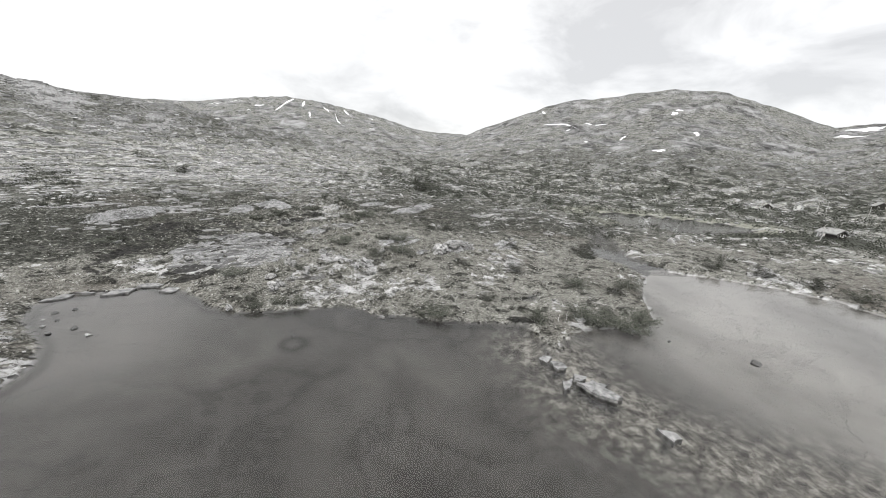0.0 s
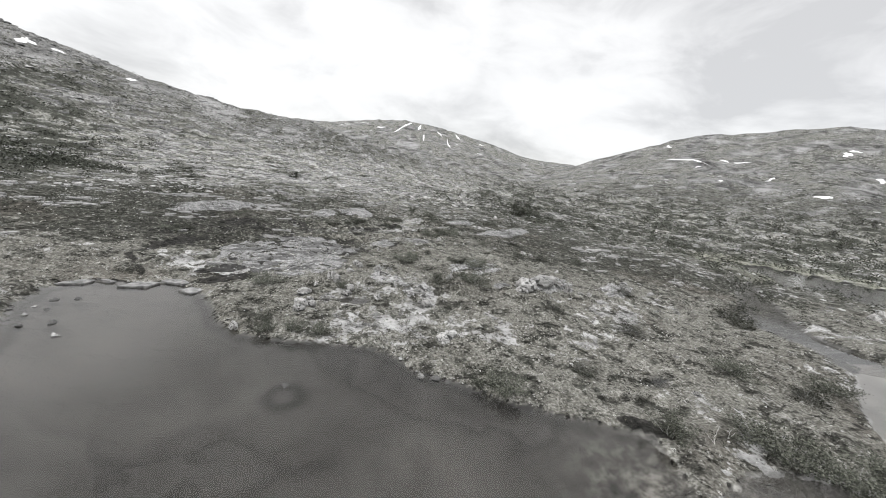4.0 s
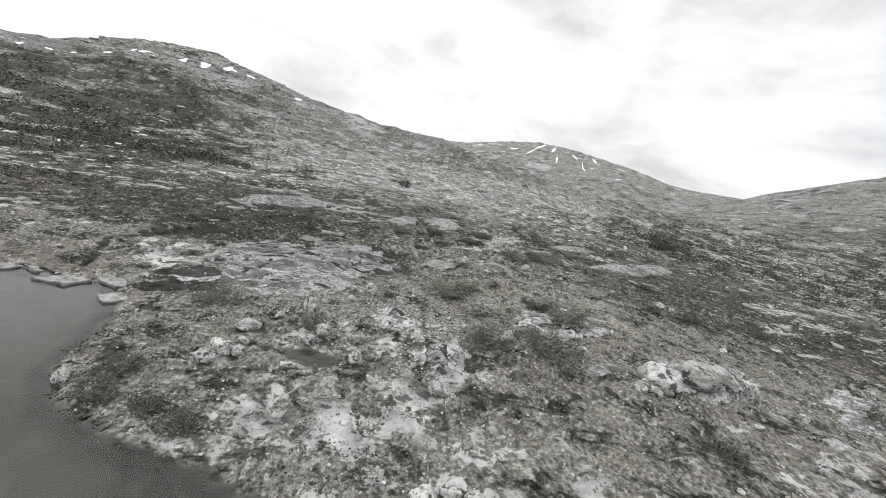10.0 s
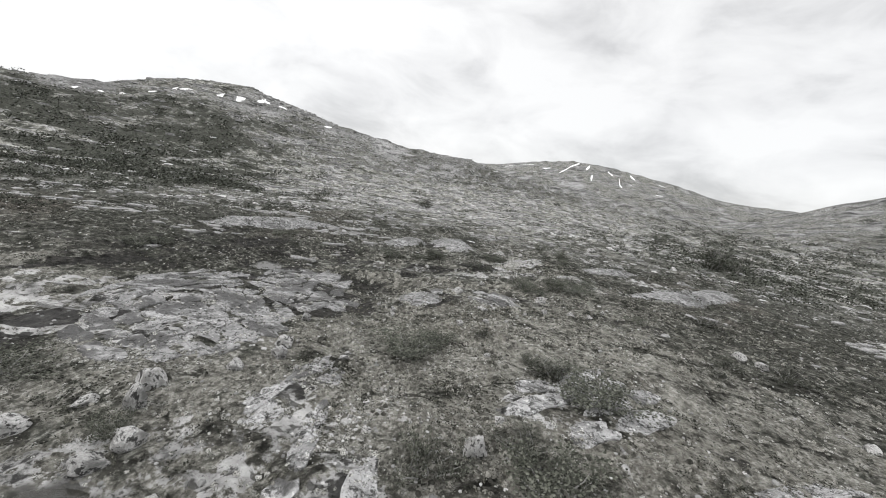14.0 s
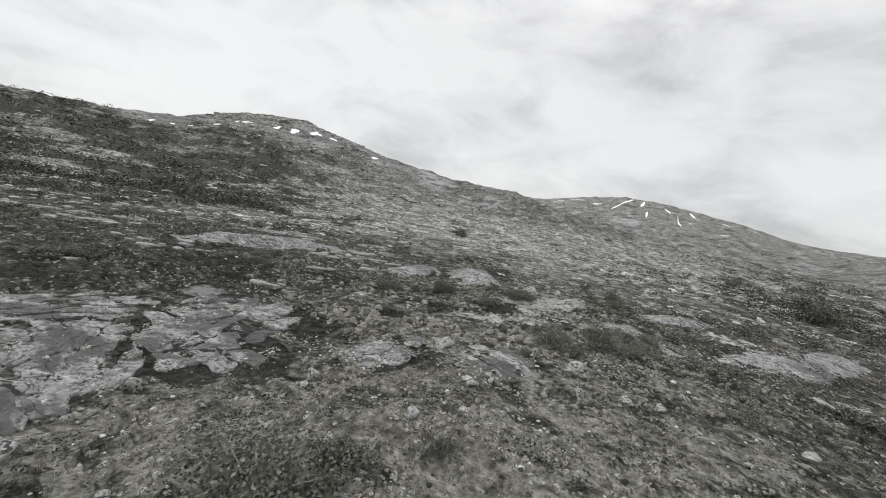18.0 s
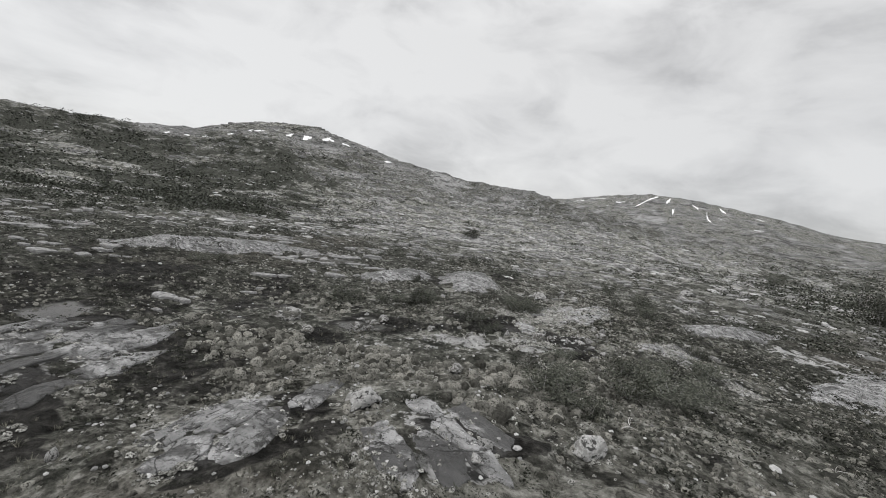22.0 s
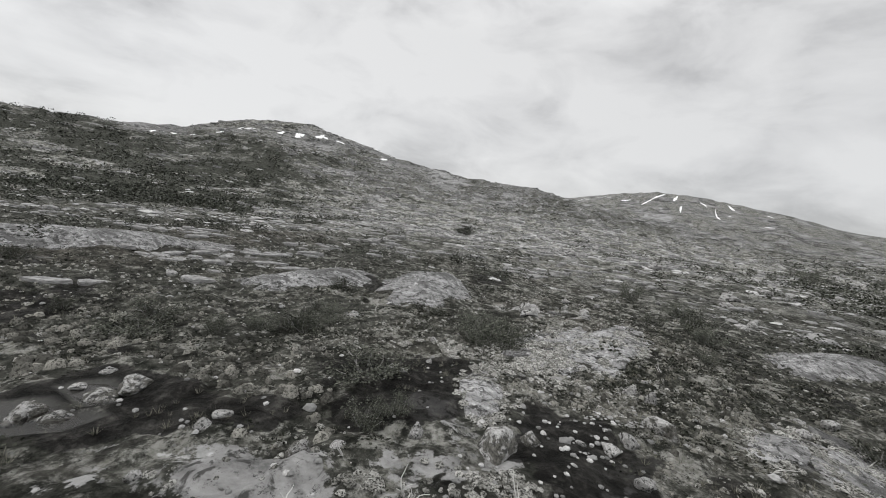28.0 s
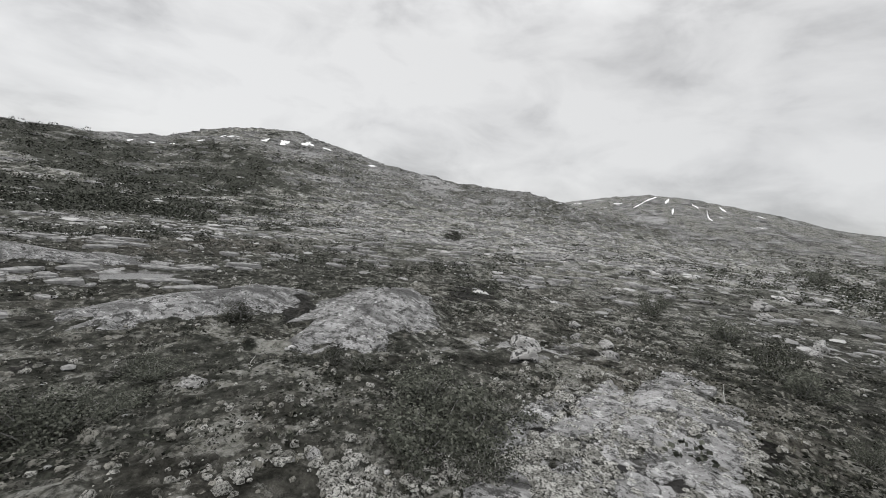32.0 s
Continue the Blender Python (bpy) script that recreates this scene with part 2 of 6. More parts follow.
def ellipse(x, y, cx, cy, a, b, turn):
    c, s = math.cos(radians(turn)), math.sin(radians(turn))
    return np.hypot(((x - cx) * c + (y - cy) * s) / a, (-(x - cx) * s + (y - cy) * c) / b)


def line_distance(x, y, line):
    best = np.full(np.shape(x), 1e9)
    for (ax, ay), (bx, by) in zip(line, line[1:]):
        ex, ey = bx - ax, by - ay
        k = np.clip(((x - ax) * ex + (y - ay) * ey) / (ex * ex + ey * ey), 0, 1)
        best = np.minimum(best, np.hypot(x - ax - k * ex, y - ay - k * ey))
    return best


def near_to(x, y, cx, cy, reach):
    return (np.abs(x - cx) < reach) & (np.abs(y - cy) < reach)


def hump_field(x, y):
    lift, bare = np.zeros(np.shape(x)), np.zeros(np.shape(x))
    for cx, cy, a, b, turn, high in HUMPS:
        at = near_to(x, y, cx, cy, 1.7 * max(a, b))
        if at.any():
            q = ellipse(x[at], y[at], cx, cy, a, b, turn) + 0.22 * fractal(x[at] * 0.9 / min(b, 3), y[at] * 0.9 / min(b, 3), 3, int(cx * 7))
            lift[at] = np.maximum(lift[at], high * (1 - step(q, 0.25, 1.25)))
            bare[at] = np.maximum(bare[at], 1 - step(q, 0.7, 1.15))
    return lift, bare


def pool_level(n):
    cx, cy, a, b, turn = POOLS[n]
    return float(height(np.array([cx]), np.array([cy]), False, False)[0]) + 0.07


def creek_field(x, y):
    """Metres beyond the brook's edge, and the level of its water there."""
    far, level = np.full(np.shape(x), 1e9), np.zeros(np.shape(x))
    for k in range(len(CREEK) - 1):
        (ax, ay), (bx, by) = CREEK[k], CREEK[k + 1]
        ex, ey = bx - ax, by - ay
        s = np.clip(((x - ax) * ex + (y - ay) * ey) / (ex * ex + ey * ey), 0, 1)
        d = np.hypot(x - ax - s * ex, y - ay - s * ey) - (CREEK_WIDE[k] + (CREEK_WIDE[k + 1] - CREEK_WIDE[k]) * s)
        closer = d < far
        far, level = np.where(closer, d, far), np.where(closer, CREEK_Z[k] + (CREEK_Z[k + 1] - CREEK_Z[k]) * s, level)
    return far, level


def knoll_field(x, y):
    """Low ridges and hollows of the ice-scoured moor."""
    u, v = x * 0.91 + y * 0.42, y * 0.91 - x * 0.42
    return 1.1 * (0.5 - np.abs(rough(u / 26, v / 11, 43))) + 0.55 * (0.5 - np.abs(rough(u / 9, v / 5, 47))) + 0.35 * np.abs(rough(u / 40, v / 18, 49))


def height(x, y, fine=True, pools=True):
    x, y = np.asarray(x, float), np.asarray(y, float)
    r, bearing = np.hypot(x - MIDDLE[0], y - MIDDLE[1]), np.degrees(np.arctan2(x - MIDDLE[0], y - MIDDLE[1]))
    d = outline_distance(x, y, LAKE)
    if fine:
        at = np.abs(d) < 6
        d[at] += 0.45 * fractal(x[at] * 0.7, y[at] * 0.7, 3, 5) * step(-np.abs(d[at]), -6, -2)
    plain = 0.35 + 1.75 * np.exp(-(((x - 7 - 0.02 * (y - 30)) / 15) ** 2)) * step(y, 0, 18) * (1 - 0.75 * step(y, 52, 85))
    plain = plain + 0.9 * np.exp(-(((x + 24) / 13) ** 2) - ((y - 38) / 16) ** 2)
    plain = plain - 0.036 * np.clip(x - 22, 0, 85) * step(y - 0.05 * x, 3, 24) * (1 - step(r, 180, 400))
    for cx, cy, high in SWELLS:
        plain = plain + high * np.exp(-((x - cx) ** 2 + (y - cy) ** 2) / 144.5)
    land = plain * np.clip(d / 9, 0, 1) ** 0.75 + 0.22 * (1 - np.exp(-np.clip(d, 0, None) / 0.45))
    bed = -0.06 - 0.75 * (1 - np.exp(np.clip(d, None, 0) / 3.0))
    z = np.where(d > 0, land, bed)
    p = outline_distance(x, y, POND)
    z = np.where(p < 8, np.minimum(z, POND_Z + 0.35 * np.clip(p, -3, 8) + 0.06), z)
    hills = np.maximum(ridge(r, bearing, NEAR_HILL, 135, 300, 1.7, 900), ridge(r, bearing, FAR_HILL, 470, 1100, 1.1, 2600))
    hills = np.maximum(hills, ridge(r, bearing, RIGHT_HILL, 190, 800, 1.5, 2200))
    z = z + hills
    lift, bare = hump_field(x, y)
    dry = step(d, 0.3, 3) * step(p, 0.5, 6)
    z = z + lift * dry
    if fine:
        z = z + dry * 0.16 * fractal(x * 0.22, y * 0.22, 3, 11)
        at = r < 110
        nx, ny = x[at], y[at]
        z[at] += dry[at] * (0.085 * fractal(nx * 0.9, ny * 0.9, 3, 23) * (1 - 0.6 * bare[at]) + (0.15 * np.abs(rough(nx * 1.0, ny * 1.0, 29)) + 0.09 * np.abs(rough(nx * 1.9, ny * 1.9, 37))) * (1 - 0.85 * bare[at]) * (1 - step(r[at], 60, 110)))
        at = (r > 45) & (r < 700)
        kx, ky = x[at], y[at]
        knolls = knoll_field(kx, ky)
        z[at] += dry[at] * step(p[at], 3, 30) * step(d[at], 2, 14) * step(r[at], 48, 100) * (1 + 0.8 * step(r[at], 120, 260)) * knolls
        at = r > 70
        fx, fy, fr = x[at], y[at], r[at]
        z[at] += step(fr, 130, 240) * (1 - step(fr, 420, 600)) * 1.3 * (np.abs(rough(fx / 11, fy / 11, 51)) + 0.6 * np.abs(rough(fx / 5, fy / 5, 53)) - 0.4)
        z[at] += step(fr, 70, 260) * (1.5 * fractal(fx / 32, fy / 32, 5, 31, 0.55) * step(fr, 90, 300) + 5.0 * fractal(fx / 130, fy / 130, 5, 41, 0.55) * step(fr, 230, 700))
    if pools:
        at = (x > 30) & (x < 92) & (y > 0) & (y < 54)
        if at.any():
            far, level = creek_field(x[at], y[at])
            if fine:
                far = far + 0.5 * fractal(x[at] * 0.5, y[at] * 0.5, 3, 57)
            z[at] = np.minimum(z[at], level - 0.12 + 0.35 * np.clip(far + 0.4, 0, 9) + 0.1 * np.clip(far, 0, 30) ** 1.5)
        for n, (cx, cy, a, b, turn) in enumerate(POOLS):
            at = near_to(x, y, cx, cy, 2.6 * a)
            if at.any():
                q = ellipse(x[at], y[at], cx, cy, a, b, turn) + (0.25 * fractal(x[at] * 1.3, y[at] * 1.3, 3, 60 + n) if fine else 0)
                rim = 0.85 * (1 - step(q, 1.2, 2.3))
                z[at] = z[at] * (1 - rim) + (POOL_Z[n] + 0.04) * rim
                k = 1 - step(q, 0.85, 1.25)
                z[at] = z[at] * (1 - k) + (POOL_Z[n] - 0.16 + 0.10 * np.clip(q, 0, 1) ** 2) * k
    return z


CREEK_Z = [-0.02]
for cx, cy in CREEK[1:]:
    CREEK_Z.append(min(CREEK_Z[-1] - 0.03, float(height(np.array([cx]), np.array([cy]), False, False)[0]) - 0.12))
CREEK_Z[-2:] = [POND_Z + 0.03, POND_Z - 0.02]
POOL_Z = [0.0] * len(POOLS)
POOL_Z = [pool_level(n) for n in range(len(POOLS))]
# ---- materials ----
def material(name, rough_value=0.8):
    m = bpy.data.materials.new(name)
    m.use_nodes = True
    b = m.node_tree.nodes["Principled BSDF"]
    b.inputs["Roughness"].default_value = rough_value
    b.inputs["Specular IOR Level"].default_value = 0.12
    return m, m.node_tree, b


def noise_node(nt, vector, scale, detail=4.0, roughness=0.55, distortion=0.0):
    n = nt.nodes.new("ShaderNodeTexNoise")
    n.inputs["Scale"].default_value, n.inputs["Detail"].default_value = scale, detail
    n.inputs["Roughness"].default_value, n.inputs["Distortion"].default_value = roughness, distortion
    if vector is not None:
        nt.links.new(vector, n.inputs["Vector"])
    return n.outputs["Fac"]


def muted(c, keep=0.6):
    """Overcast-dull version of a colour."""
    g = 0.3 * c[0] + 0.6 * c[1] + 0.1 * c[2]
    return tuple(g + keep * (v - g) for v in c[:3])


def ramp_node(nt, fac, stops):
    n = nt.nodes.new("ShaderNodeValToRGB")
    e = n.color_ramp.elements
    while len(e) < len(stops):
        e.new(0.5)
    for el, (p, c) in zip(e, stops):
        el.position = p
        el.color = (*muted(c), 1)
    nt.links.new(fac, n.inputs["Fac"])
    return n.outputs["Color"]


def grey(v):
    return (v, v, v)


def mix_node(nt, fac, a, b, mode="MIX"):
    n = nt.nodes.new("ShaderNodeMix")
    n.data_type, n.blend_type = "RGBA", mode
    if isinstance(fac, float):
        n.inputs[0].default_value = fac
    else:
        nt.links.new(fac, n.inputs[0])
    for socket, v in ((n.inputs[6], a), (n.inputs[7], b)):
        if isinstance(v, tuple):
            socket.default_value = (*muted(v), 1)
        else:
            nt.links.new(v, socket)
    return n.outputs[2]


def math_node(nt, op, a, b=0.0, clamp=False):
    n = nt.nodes.new("ShaderNodeMath")
    n.operation, n.use_clamp = op, clamp
    for socket, v in ((n.inputs[0], a), (n.inputs[1], b)):
        if isinstance(v, (int, float)):
            socket.default_value = v
        else:
            nt.links.new(v, socket)
    return n.outputs[0]


def attribute(nt, name):
    n = nt.nodes.new("ShaderNodeAttribute")
    n.attribute_name = name
    return n.outputs["Fac"]


def drawn_out(nt, length, turn):
    """Place with everything drawn out along one bearing."""
    t = nt.nodes.new("ShaderNodeTexCoord")
    m = nt.nodes.new("ShaderNodeMapping")
    m.vector_type = "TEXTURE"
    m.inputs["Scale"].default_value = (length, 1, 1)
    m.inputs["Rotation"].default_value = (0, 0, radians(turn))
    nt.links.new(t.outputs["Object"], m.inputs["Vector"])
    return m.outputs[0]


def place_of(nt, scale=(1, 1, 1), turn=0.0):
    t = nt.nodes.new("ShaderNodeTexCoord")
    m = nt.nodes.new("ShaderNodeMapping")
    m.inputs["Scale"].default_value = scale
    m.inputs["Rotation"].default_value = (0, 0, radians(turn))
    nt.links.new(t.outputs["Object"], m.inputs["Vector"])
    return m.outputs[0]


def bump_node(nt, b, heightsocket, strength, distance):
    n = nt.nodes.new("ShaderNodeBump")
    n.inputs["Strength"].default_value, n.inputs["Distance"].default_value = strength, distance
    nt.links.new(heightsocket, n.inputs["Height"])
    nt.links.new(n.outputs[0], b.inputs["Normal"])
    return n


def crack_lines(nt, vector, scale, thin, wide):
    v = nt.nodes.new("ShaderNodeTexVoronoi")
    v.feature = "DISTANCE_TO_EDGE"
    v.inputs["Scale"].default_value = scale
    bend = nt.nodes.new("ShaderNodeTexNoise")
    bend.inputs["Scale"].default_value, bend.inputs["Detail"].default_value = scale * 1.5, 5.0
    nt.links.new(vector, bend.inputs["Vector"])
    add = nt.nodes.new("ShaderNodeVectorMath")
    add.operation = "MULTIPLY_ADD"
    add.inputs[1].default_value = (0.9 / scale,) * 3
    nt.links.new(bend.outputs["Color"], add.inputs[0])
    nt.links.new(vector, add.inputs[2])
    nt.links.new(add.outputs[0], v.inputs["Vector"])
    return ramp_node(nt, v.outputs["Distance"], [(thin, grey(1)), (wide, grey(0))])


def ground_material():
    m, nt, b = material("tundra_ground", 0.9)
    here = place_of(nt)
    fine = noise_node(nt, here, 2.4, 11.0, 0.72)
    tuft = noise_node(nt, here, 6.0, 6.0, 0.65)
    patch = noise_node(nt, here, 0.75, 9.0, 0.66)
    broad = noise_node(nt, here, 0.055, 9.0, 0.62)
    heath = ramp_node(nt, fine, [(0.38, (0.012, 0.013, 0.009)), (0.48, (0.038, 0.04, 0.03)), (0.56, (0.07, 0.07, 0.056)), (0.66, (0.19, 0.188, 0.16))])
    moss = ramp_node(nt, tuft, [(0.32, (0.06, 0.057, 0.044)), (0.5, (0.165, 0.158, 0.13)), (0.68, (0.34, 0.333, 0.295))])
    plants = mix_node(nt, ramp_node(nt, math_node(nt, "SUBTRACT", patch, math_node(nt, "MULTIPLY", math_node(nt, "SUBTRACT", attribute(nt, "moor"), 0.5), 0.14)), [(0.46, grey(0)), (0.56, grey(0.9))]), heath, moss)
    brown = ramp_node(nt, fine, [(0.36, (0.035, 0.03, 0.023)), (0.6, (0.15, 0.125, 0.098))])
    plants = mix_node(nt, ramp_node(nt, broad, [(0.52, grey(0)), (0.64, grey(0.6))]), plants, brown)
    slopes = ramp_node(nt, noise_node(nt, here, 0.45, 13.0, 0.8), [(0.42, (0.045, 0.046, 0.036)), (0.5, (0.20, 0.201, 0.168)), (0.57, (0.46, 0.46, 0.41))])
    thicket = ramp_node(nt, noise_node(nt, here, 0.13, 9.0, 0.64, 0.3), [(0.53, grey(0)), (0.575, grey(0.7))])
    slopes = mix_node(nt, thicket, slopes, ramp_node(nt, tuft, [(0.35, (0.015, 0.016, 0.011)), (0.65, (0.06, 0.064, 0.045))]))
    outcrops = ramp_node(nt, noise_node(nt, place_of(nt, (0.88, 1.12, 1.0), -24), 0.17, 11.0, 0.7, 0.4), [(0.545, grey(0)), (0.575, grey(0.95))])
    slopes = mix_node(nt, outcrops, slopes, ramp_node(nt, fine, [(0.36, (0.20, 0.20, 0.196)), (0.62, (0.36, 0.358, 0.35))]))
    plants = mix_node(nt, math_node(nt, "MULTIPLY", attribute(nt, "slope"), 0.8), plants, slopes)
    scrub = math_node(nt, "ADD", noise_node(nt, here, 0.12, 11.0, 0.7), math_node(nt, "MULTIPLY", attribute(nt, "wooded"), 0.24))
    scrub = math_node(nt, "MULTIPLY", ramp_node(nt, scrub, [(0.59, grey(0)), (0.66, grey(1))]), attribute(nt, "slope"))
    plants = mix_node(nt, scrub, plants, ramp_node(nt, tuft, [(0.35, (0.02, 0.022, 0.015)), (0.65, (0.075, 0.08, 0.06))]))
    streak = place_of(nt, (0.88, 1.14, 1.0), -24)
    bands = noise_node(nt, streak, 0.8, 10.0, 0.68, 0.3)
    speck = noise_node(nt, here, 4.5, 12.0, 0.85)
    stone = ramp_node(nt, bands, [(0.36, (0.10, 0.10, 0.098)), (0.46, (0.25, 0.248, 0.242)), (0.64, (0.44, 0.438, 0.428))])
    stone = mix_node(nt, ramp_node(nt, speck, [(0.405, grey(0.95)), (0.435, grey(0))]), stone, (0.035, 0.035, 0.033))
    cracks = ramp_node(nt, noise_node(nt, streak, 1.6, 9.0, 0.62, 0.8), [(0.40, grey(1)), (0.44, grey(0))])
    stone = mix_node(nt, math_node(nt, "MULTIPLY", cracks, 0.8), stone, (0.04, 0.039, 0.034))
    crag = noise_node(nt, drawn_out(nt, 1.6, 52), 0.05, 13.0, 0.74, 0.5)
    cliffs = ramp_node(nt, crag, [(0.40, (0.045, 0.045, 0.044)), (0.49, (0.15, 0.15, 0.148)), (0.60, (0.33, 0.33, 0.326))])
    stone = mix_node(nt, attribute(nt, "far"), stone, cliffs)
    edge = math_node(nt, "ADD", attribute(nt, "bare"), math_node(nt, "MULTIPLY", math_node(nt, "SUBTRACT", patch, 0.5), 2.4))
    edge = math_node(nt, "ADD", edge, math_node(nt, "MULTIPLY", math_node(nt, "SUBTRACT", bands, 0.5), 0.4))
    pale = ramp_node(nt, math_node(nt, "ADD", math_node(nt, "ADD", math_node(nt, "MULTIPLY", attribute(nt, "rim"), 0.075), math_node(nt, "MULTIPLY", attribute(nt, "plain"), 0.05)), noise_node(nt, here, 0.9, 11.0, 0.74)), [(0.56, grey(0)), (0.62, grey(0.55))])
    pale = math_node(nt, "MULTIPLY", pale, math_node(nt, "SUBTRACT", 1.0, math_node(nt, "MULTIPLY", attribute(nt, "slope"), 0.6)))
    plants = mix_node(nt, pale, plants, ramp_node(nt, tuft, [(0.35, (0.20, 0.195, 0.15)), (0.6, (0.46, 0.457, 0.41))]))
    meadow = ramp_node(nt, noise_node(nt, here, 0.5, 6.0), [(0.35, (0.17, 0.175, 0.125)), (0.65, (0.27, 0.27, 0.205))])
    plants = mix_node(nt, attribute(nt, "meadow"), plants, meadow)
    lawn = math_node(nt, "MULTIPLY", attribute(nt, "lawn"), ramp_node(nt, noise_node(nt, here, 0.55, 9.0, 0.66), [(0.42, grey(0.0)), (0.52, grey(0.7))]))
    plants = mix_node(nt, lawn, plants, ramp_node(nt, fine, [(0.38, (0.045, 0.043, 0.033)), (0.5, (0.17, 0.165, 0.134)), (0.64, (0.36, 0.352, 0.305))]))
    plants = mix_node(nt, math_node(nt, "MULTIPLY", attribute(nt, "hill"), math_node(nt, "SUBTRACT", 0.7, math_node(nt, "MULTIPLY", attribute(nt, "wooded"), 0.7))), plants, ramp_node(nt, noise_node(nt, here, 0.5, 12.0, 0.78), [(0.43, (0.018, 0.019, 0.014)), (0.60, (0.125, 0.127, 0.102))]))
    # near-black specks scattered over the plants by fine noise
    dark_specks = ramp_node(nt, noise_node(nt, here, 7.0, 9.0, 0.82), [(0.40, grey(0.7)), (0.48, grey(0))])
    plants = mix_node(nt, dark_specks, plants, (0.012, 0.012, 0.009))
    seam = noise_node(nt, place_of(nt, (0.62, 1.25, 1.0), -20), 0.28, 9.0, 0.6, 0.6)
    seam = ramp_node(nt, seam, [(0.462, grey(0)), (0.482, grey(0.95)), (0.503, grey(0.95)), (0.517, grey(0))])
    seam = math_node(nt, "MULTIPLY", seam, math_node(nt, "SUBTRACT", ramp_node(nt, patch, [(0.46, grey(1)), (0.56, grey(0.1))]), attribute(nt, "far"), True))
    isrock = ramp_node(nt, edge, [(0.48, grey(0)), (0.54, grey(1))])
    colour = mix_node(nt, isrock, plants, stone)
    colour = mix_node(nt, seam, colour, ramp_node(nt, fine, [(0.4, (0.008, 0.008, 0.006)), (0.62, (0.06, 0.058, 0.046))]))
    wetness = math_node(nt, "ADD", attribute(nt, "wet"), math_node(nt, "MULTIPLY", math_node(nt, "SUBTRACT", patch, 0.5), 2.6))
    iswet = ramp_node(nt, wetness, [(0.48, grey(0)), (0.6, grey(1))])
    colour = mix_node(nt, math_node(nt, "MULTIPLY", iswet, 0.9), colour, ramp_node(nt, fine, [(0.42, (0.004, 0.0036, 0.003)), (0.54, (0.014, 0.0125, 0.011)), (0.66, (0.06, 0.056, 0.048))]))
    bedtone = ramp_node(nt, noise_node(nt, here, 0.11, 7.0, 0.55, 0.2), [(0.36, (0.06, 0.058, 0.055)), (0.455, (0.10, 0.098, 0.093)), (0.475, (0.066, 0.065, 0.062)), (0.50, (0.09, 0.088, 0.083)), (0.58, (0.115, 0.113, 0.107)), (0.68, (0.16, 0.157, 0.15))])
    stonybed = ramp_node(nt, noise_node(nt, here, 1.4, 10.0, 0.72, 0.15), [(0.38, (0.05, 0.047, 0.041)), (0.5, (0.20, 0.19, 0.165)), (0.62, (0.50, 0.485, 0.43))])
    # pale tone: painted sky reflection in right arm, pale mud in left bay
    sheen_or_mud_tone = ramp_node(nt, noise_node(nt, here, 0.09, 4.0, 0.45, 0.3), [(0.36, (0.27, 0.268, 0.262)), (0.64, (0.46, 0.457, 0.45))])
    bedtone = mix_node(nt, attribute(nt, "sheen_or_mud"), bedtone, sheen_or_mud_tone)
    bedtone = mix_node(nt, attribute(nt, "sill"), bedtone, stonybed)
    # bed darker in a ring round one stone and just inside the shoreline
    bedtone = mix_node(nt, attribute(nt, "bed_dark"), bedtone, (0.02, 0.02, 0.019))
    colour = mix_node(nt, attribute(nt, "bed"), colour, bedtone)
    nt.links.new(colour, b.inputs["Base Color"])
    nt.links.new(mix_node(nt, iswet, grey(0.9), grey(0.72)), b.inputs["Roughness"])
    nt.links.new(mix_node(nt, iswet, grey(0.06), grey(0.07)), b.inputs["Specular IOR Level"])
    relief = math_node(nt, "ADD", math_node(nt, "MULTIPLY", fine, 1.3), math_node(nt, "MULTIPLY", patch, 1.2))
    relief = math_node(nt, "SUBTRACT", relief, math_node(nt, "MULTIPLY", math_node(nt, "MULTIPLY", cracks, isrock), 0.2))
    relief = math_node(nt, "SUBTRACT", relief, math_node(nt, "MULTIPLY", seam, 0.5))
    relief = math_node(nt, "ADD", relief, math_node(nt, "MULTIPLY", math_node(nt, "MULTIPLY", crag, attribute(nt, "far")), 55.0))
    bump_node(nt, b, relief, 0.9, 0.2)
    return m


def water_material():
    m, nt, b = material("lake_water")
    nt.nodes.remove(b)
    out = nt.nodes["Material Output"]
    here = place_of(nt)
    ripples = math_node(nt, "ADD", noise_node(nt, place_of(nt, (1.0, 2.4, 1.0), 30), 2.2, 2.0), math_node(nt, "MULTIPLY", noise_node(nt, here, 0.5, 2.0), 1.5))
    clear, gloss = nt.nodes.new("ShaderNodeBsdfTransparent"), nt.nodes.new("ShaderNodeBsdfGlossy")
    clear.inputs["Color"].default_value = (0.80, 0.785, 0.76, 1)
    gloss.inputs["Roughness"].default_value = 0.05
    bump = nt.nodes.new("ShaderNodeBump")
    bump.inputs["Strength"].default_value, bump.inputs["Distance"].default_value = 0.14, 0.03
    nt.links.new(ripples, bump.inputs["Height"])
    nt.links.new(bump.outputs[0], gloss.inputs["Normal"])
    fres = nt.nodes.new("ShaderNodeFresnel")
    fres.inputs["IOR"].default_value = 1.42
    mix = nt.nodes.new("ShaderNodeMixShader")
    nt.links.new(fres.outputs[0], mix.inputs[0])
    nt.links.new(clear.outputs[0], mix.inputs[1])
    nt.links.new(gloss.outputs[0], mix.inputs[2])
    nt.links.new(mix.outputs[0], out.inputs["Surface"])
    return m


GROUND, WATER = ground_material(), water_material()


# ---- ground: one sheet, fine under the flight and coarser out to the horizon ----
def spaced(a, b, pitch, reach, count):
    core = np.arange(a, b, pitch)
    grow = np.cumsum(pitch * np.geomspace(1.03, (reach / (pitch * 14)) ** 1.0, count))
    grow = grow * (reach / grow[-1]) ** (np.arange(1, count + 1) / count)
    return np.concatenate([a - grow[::-1], core, core[-1] + grow])


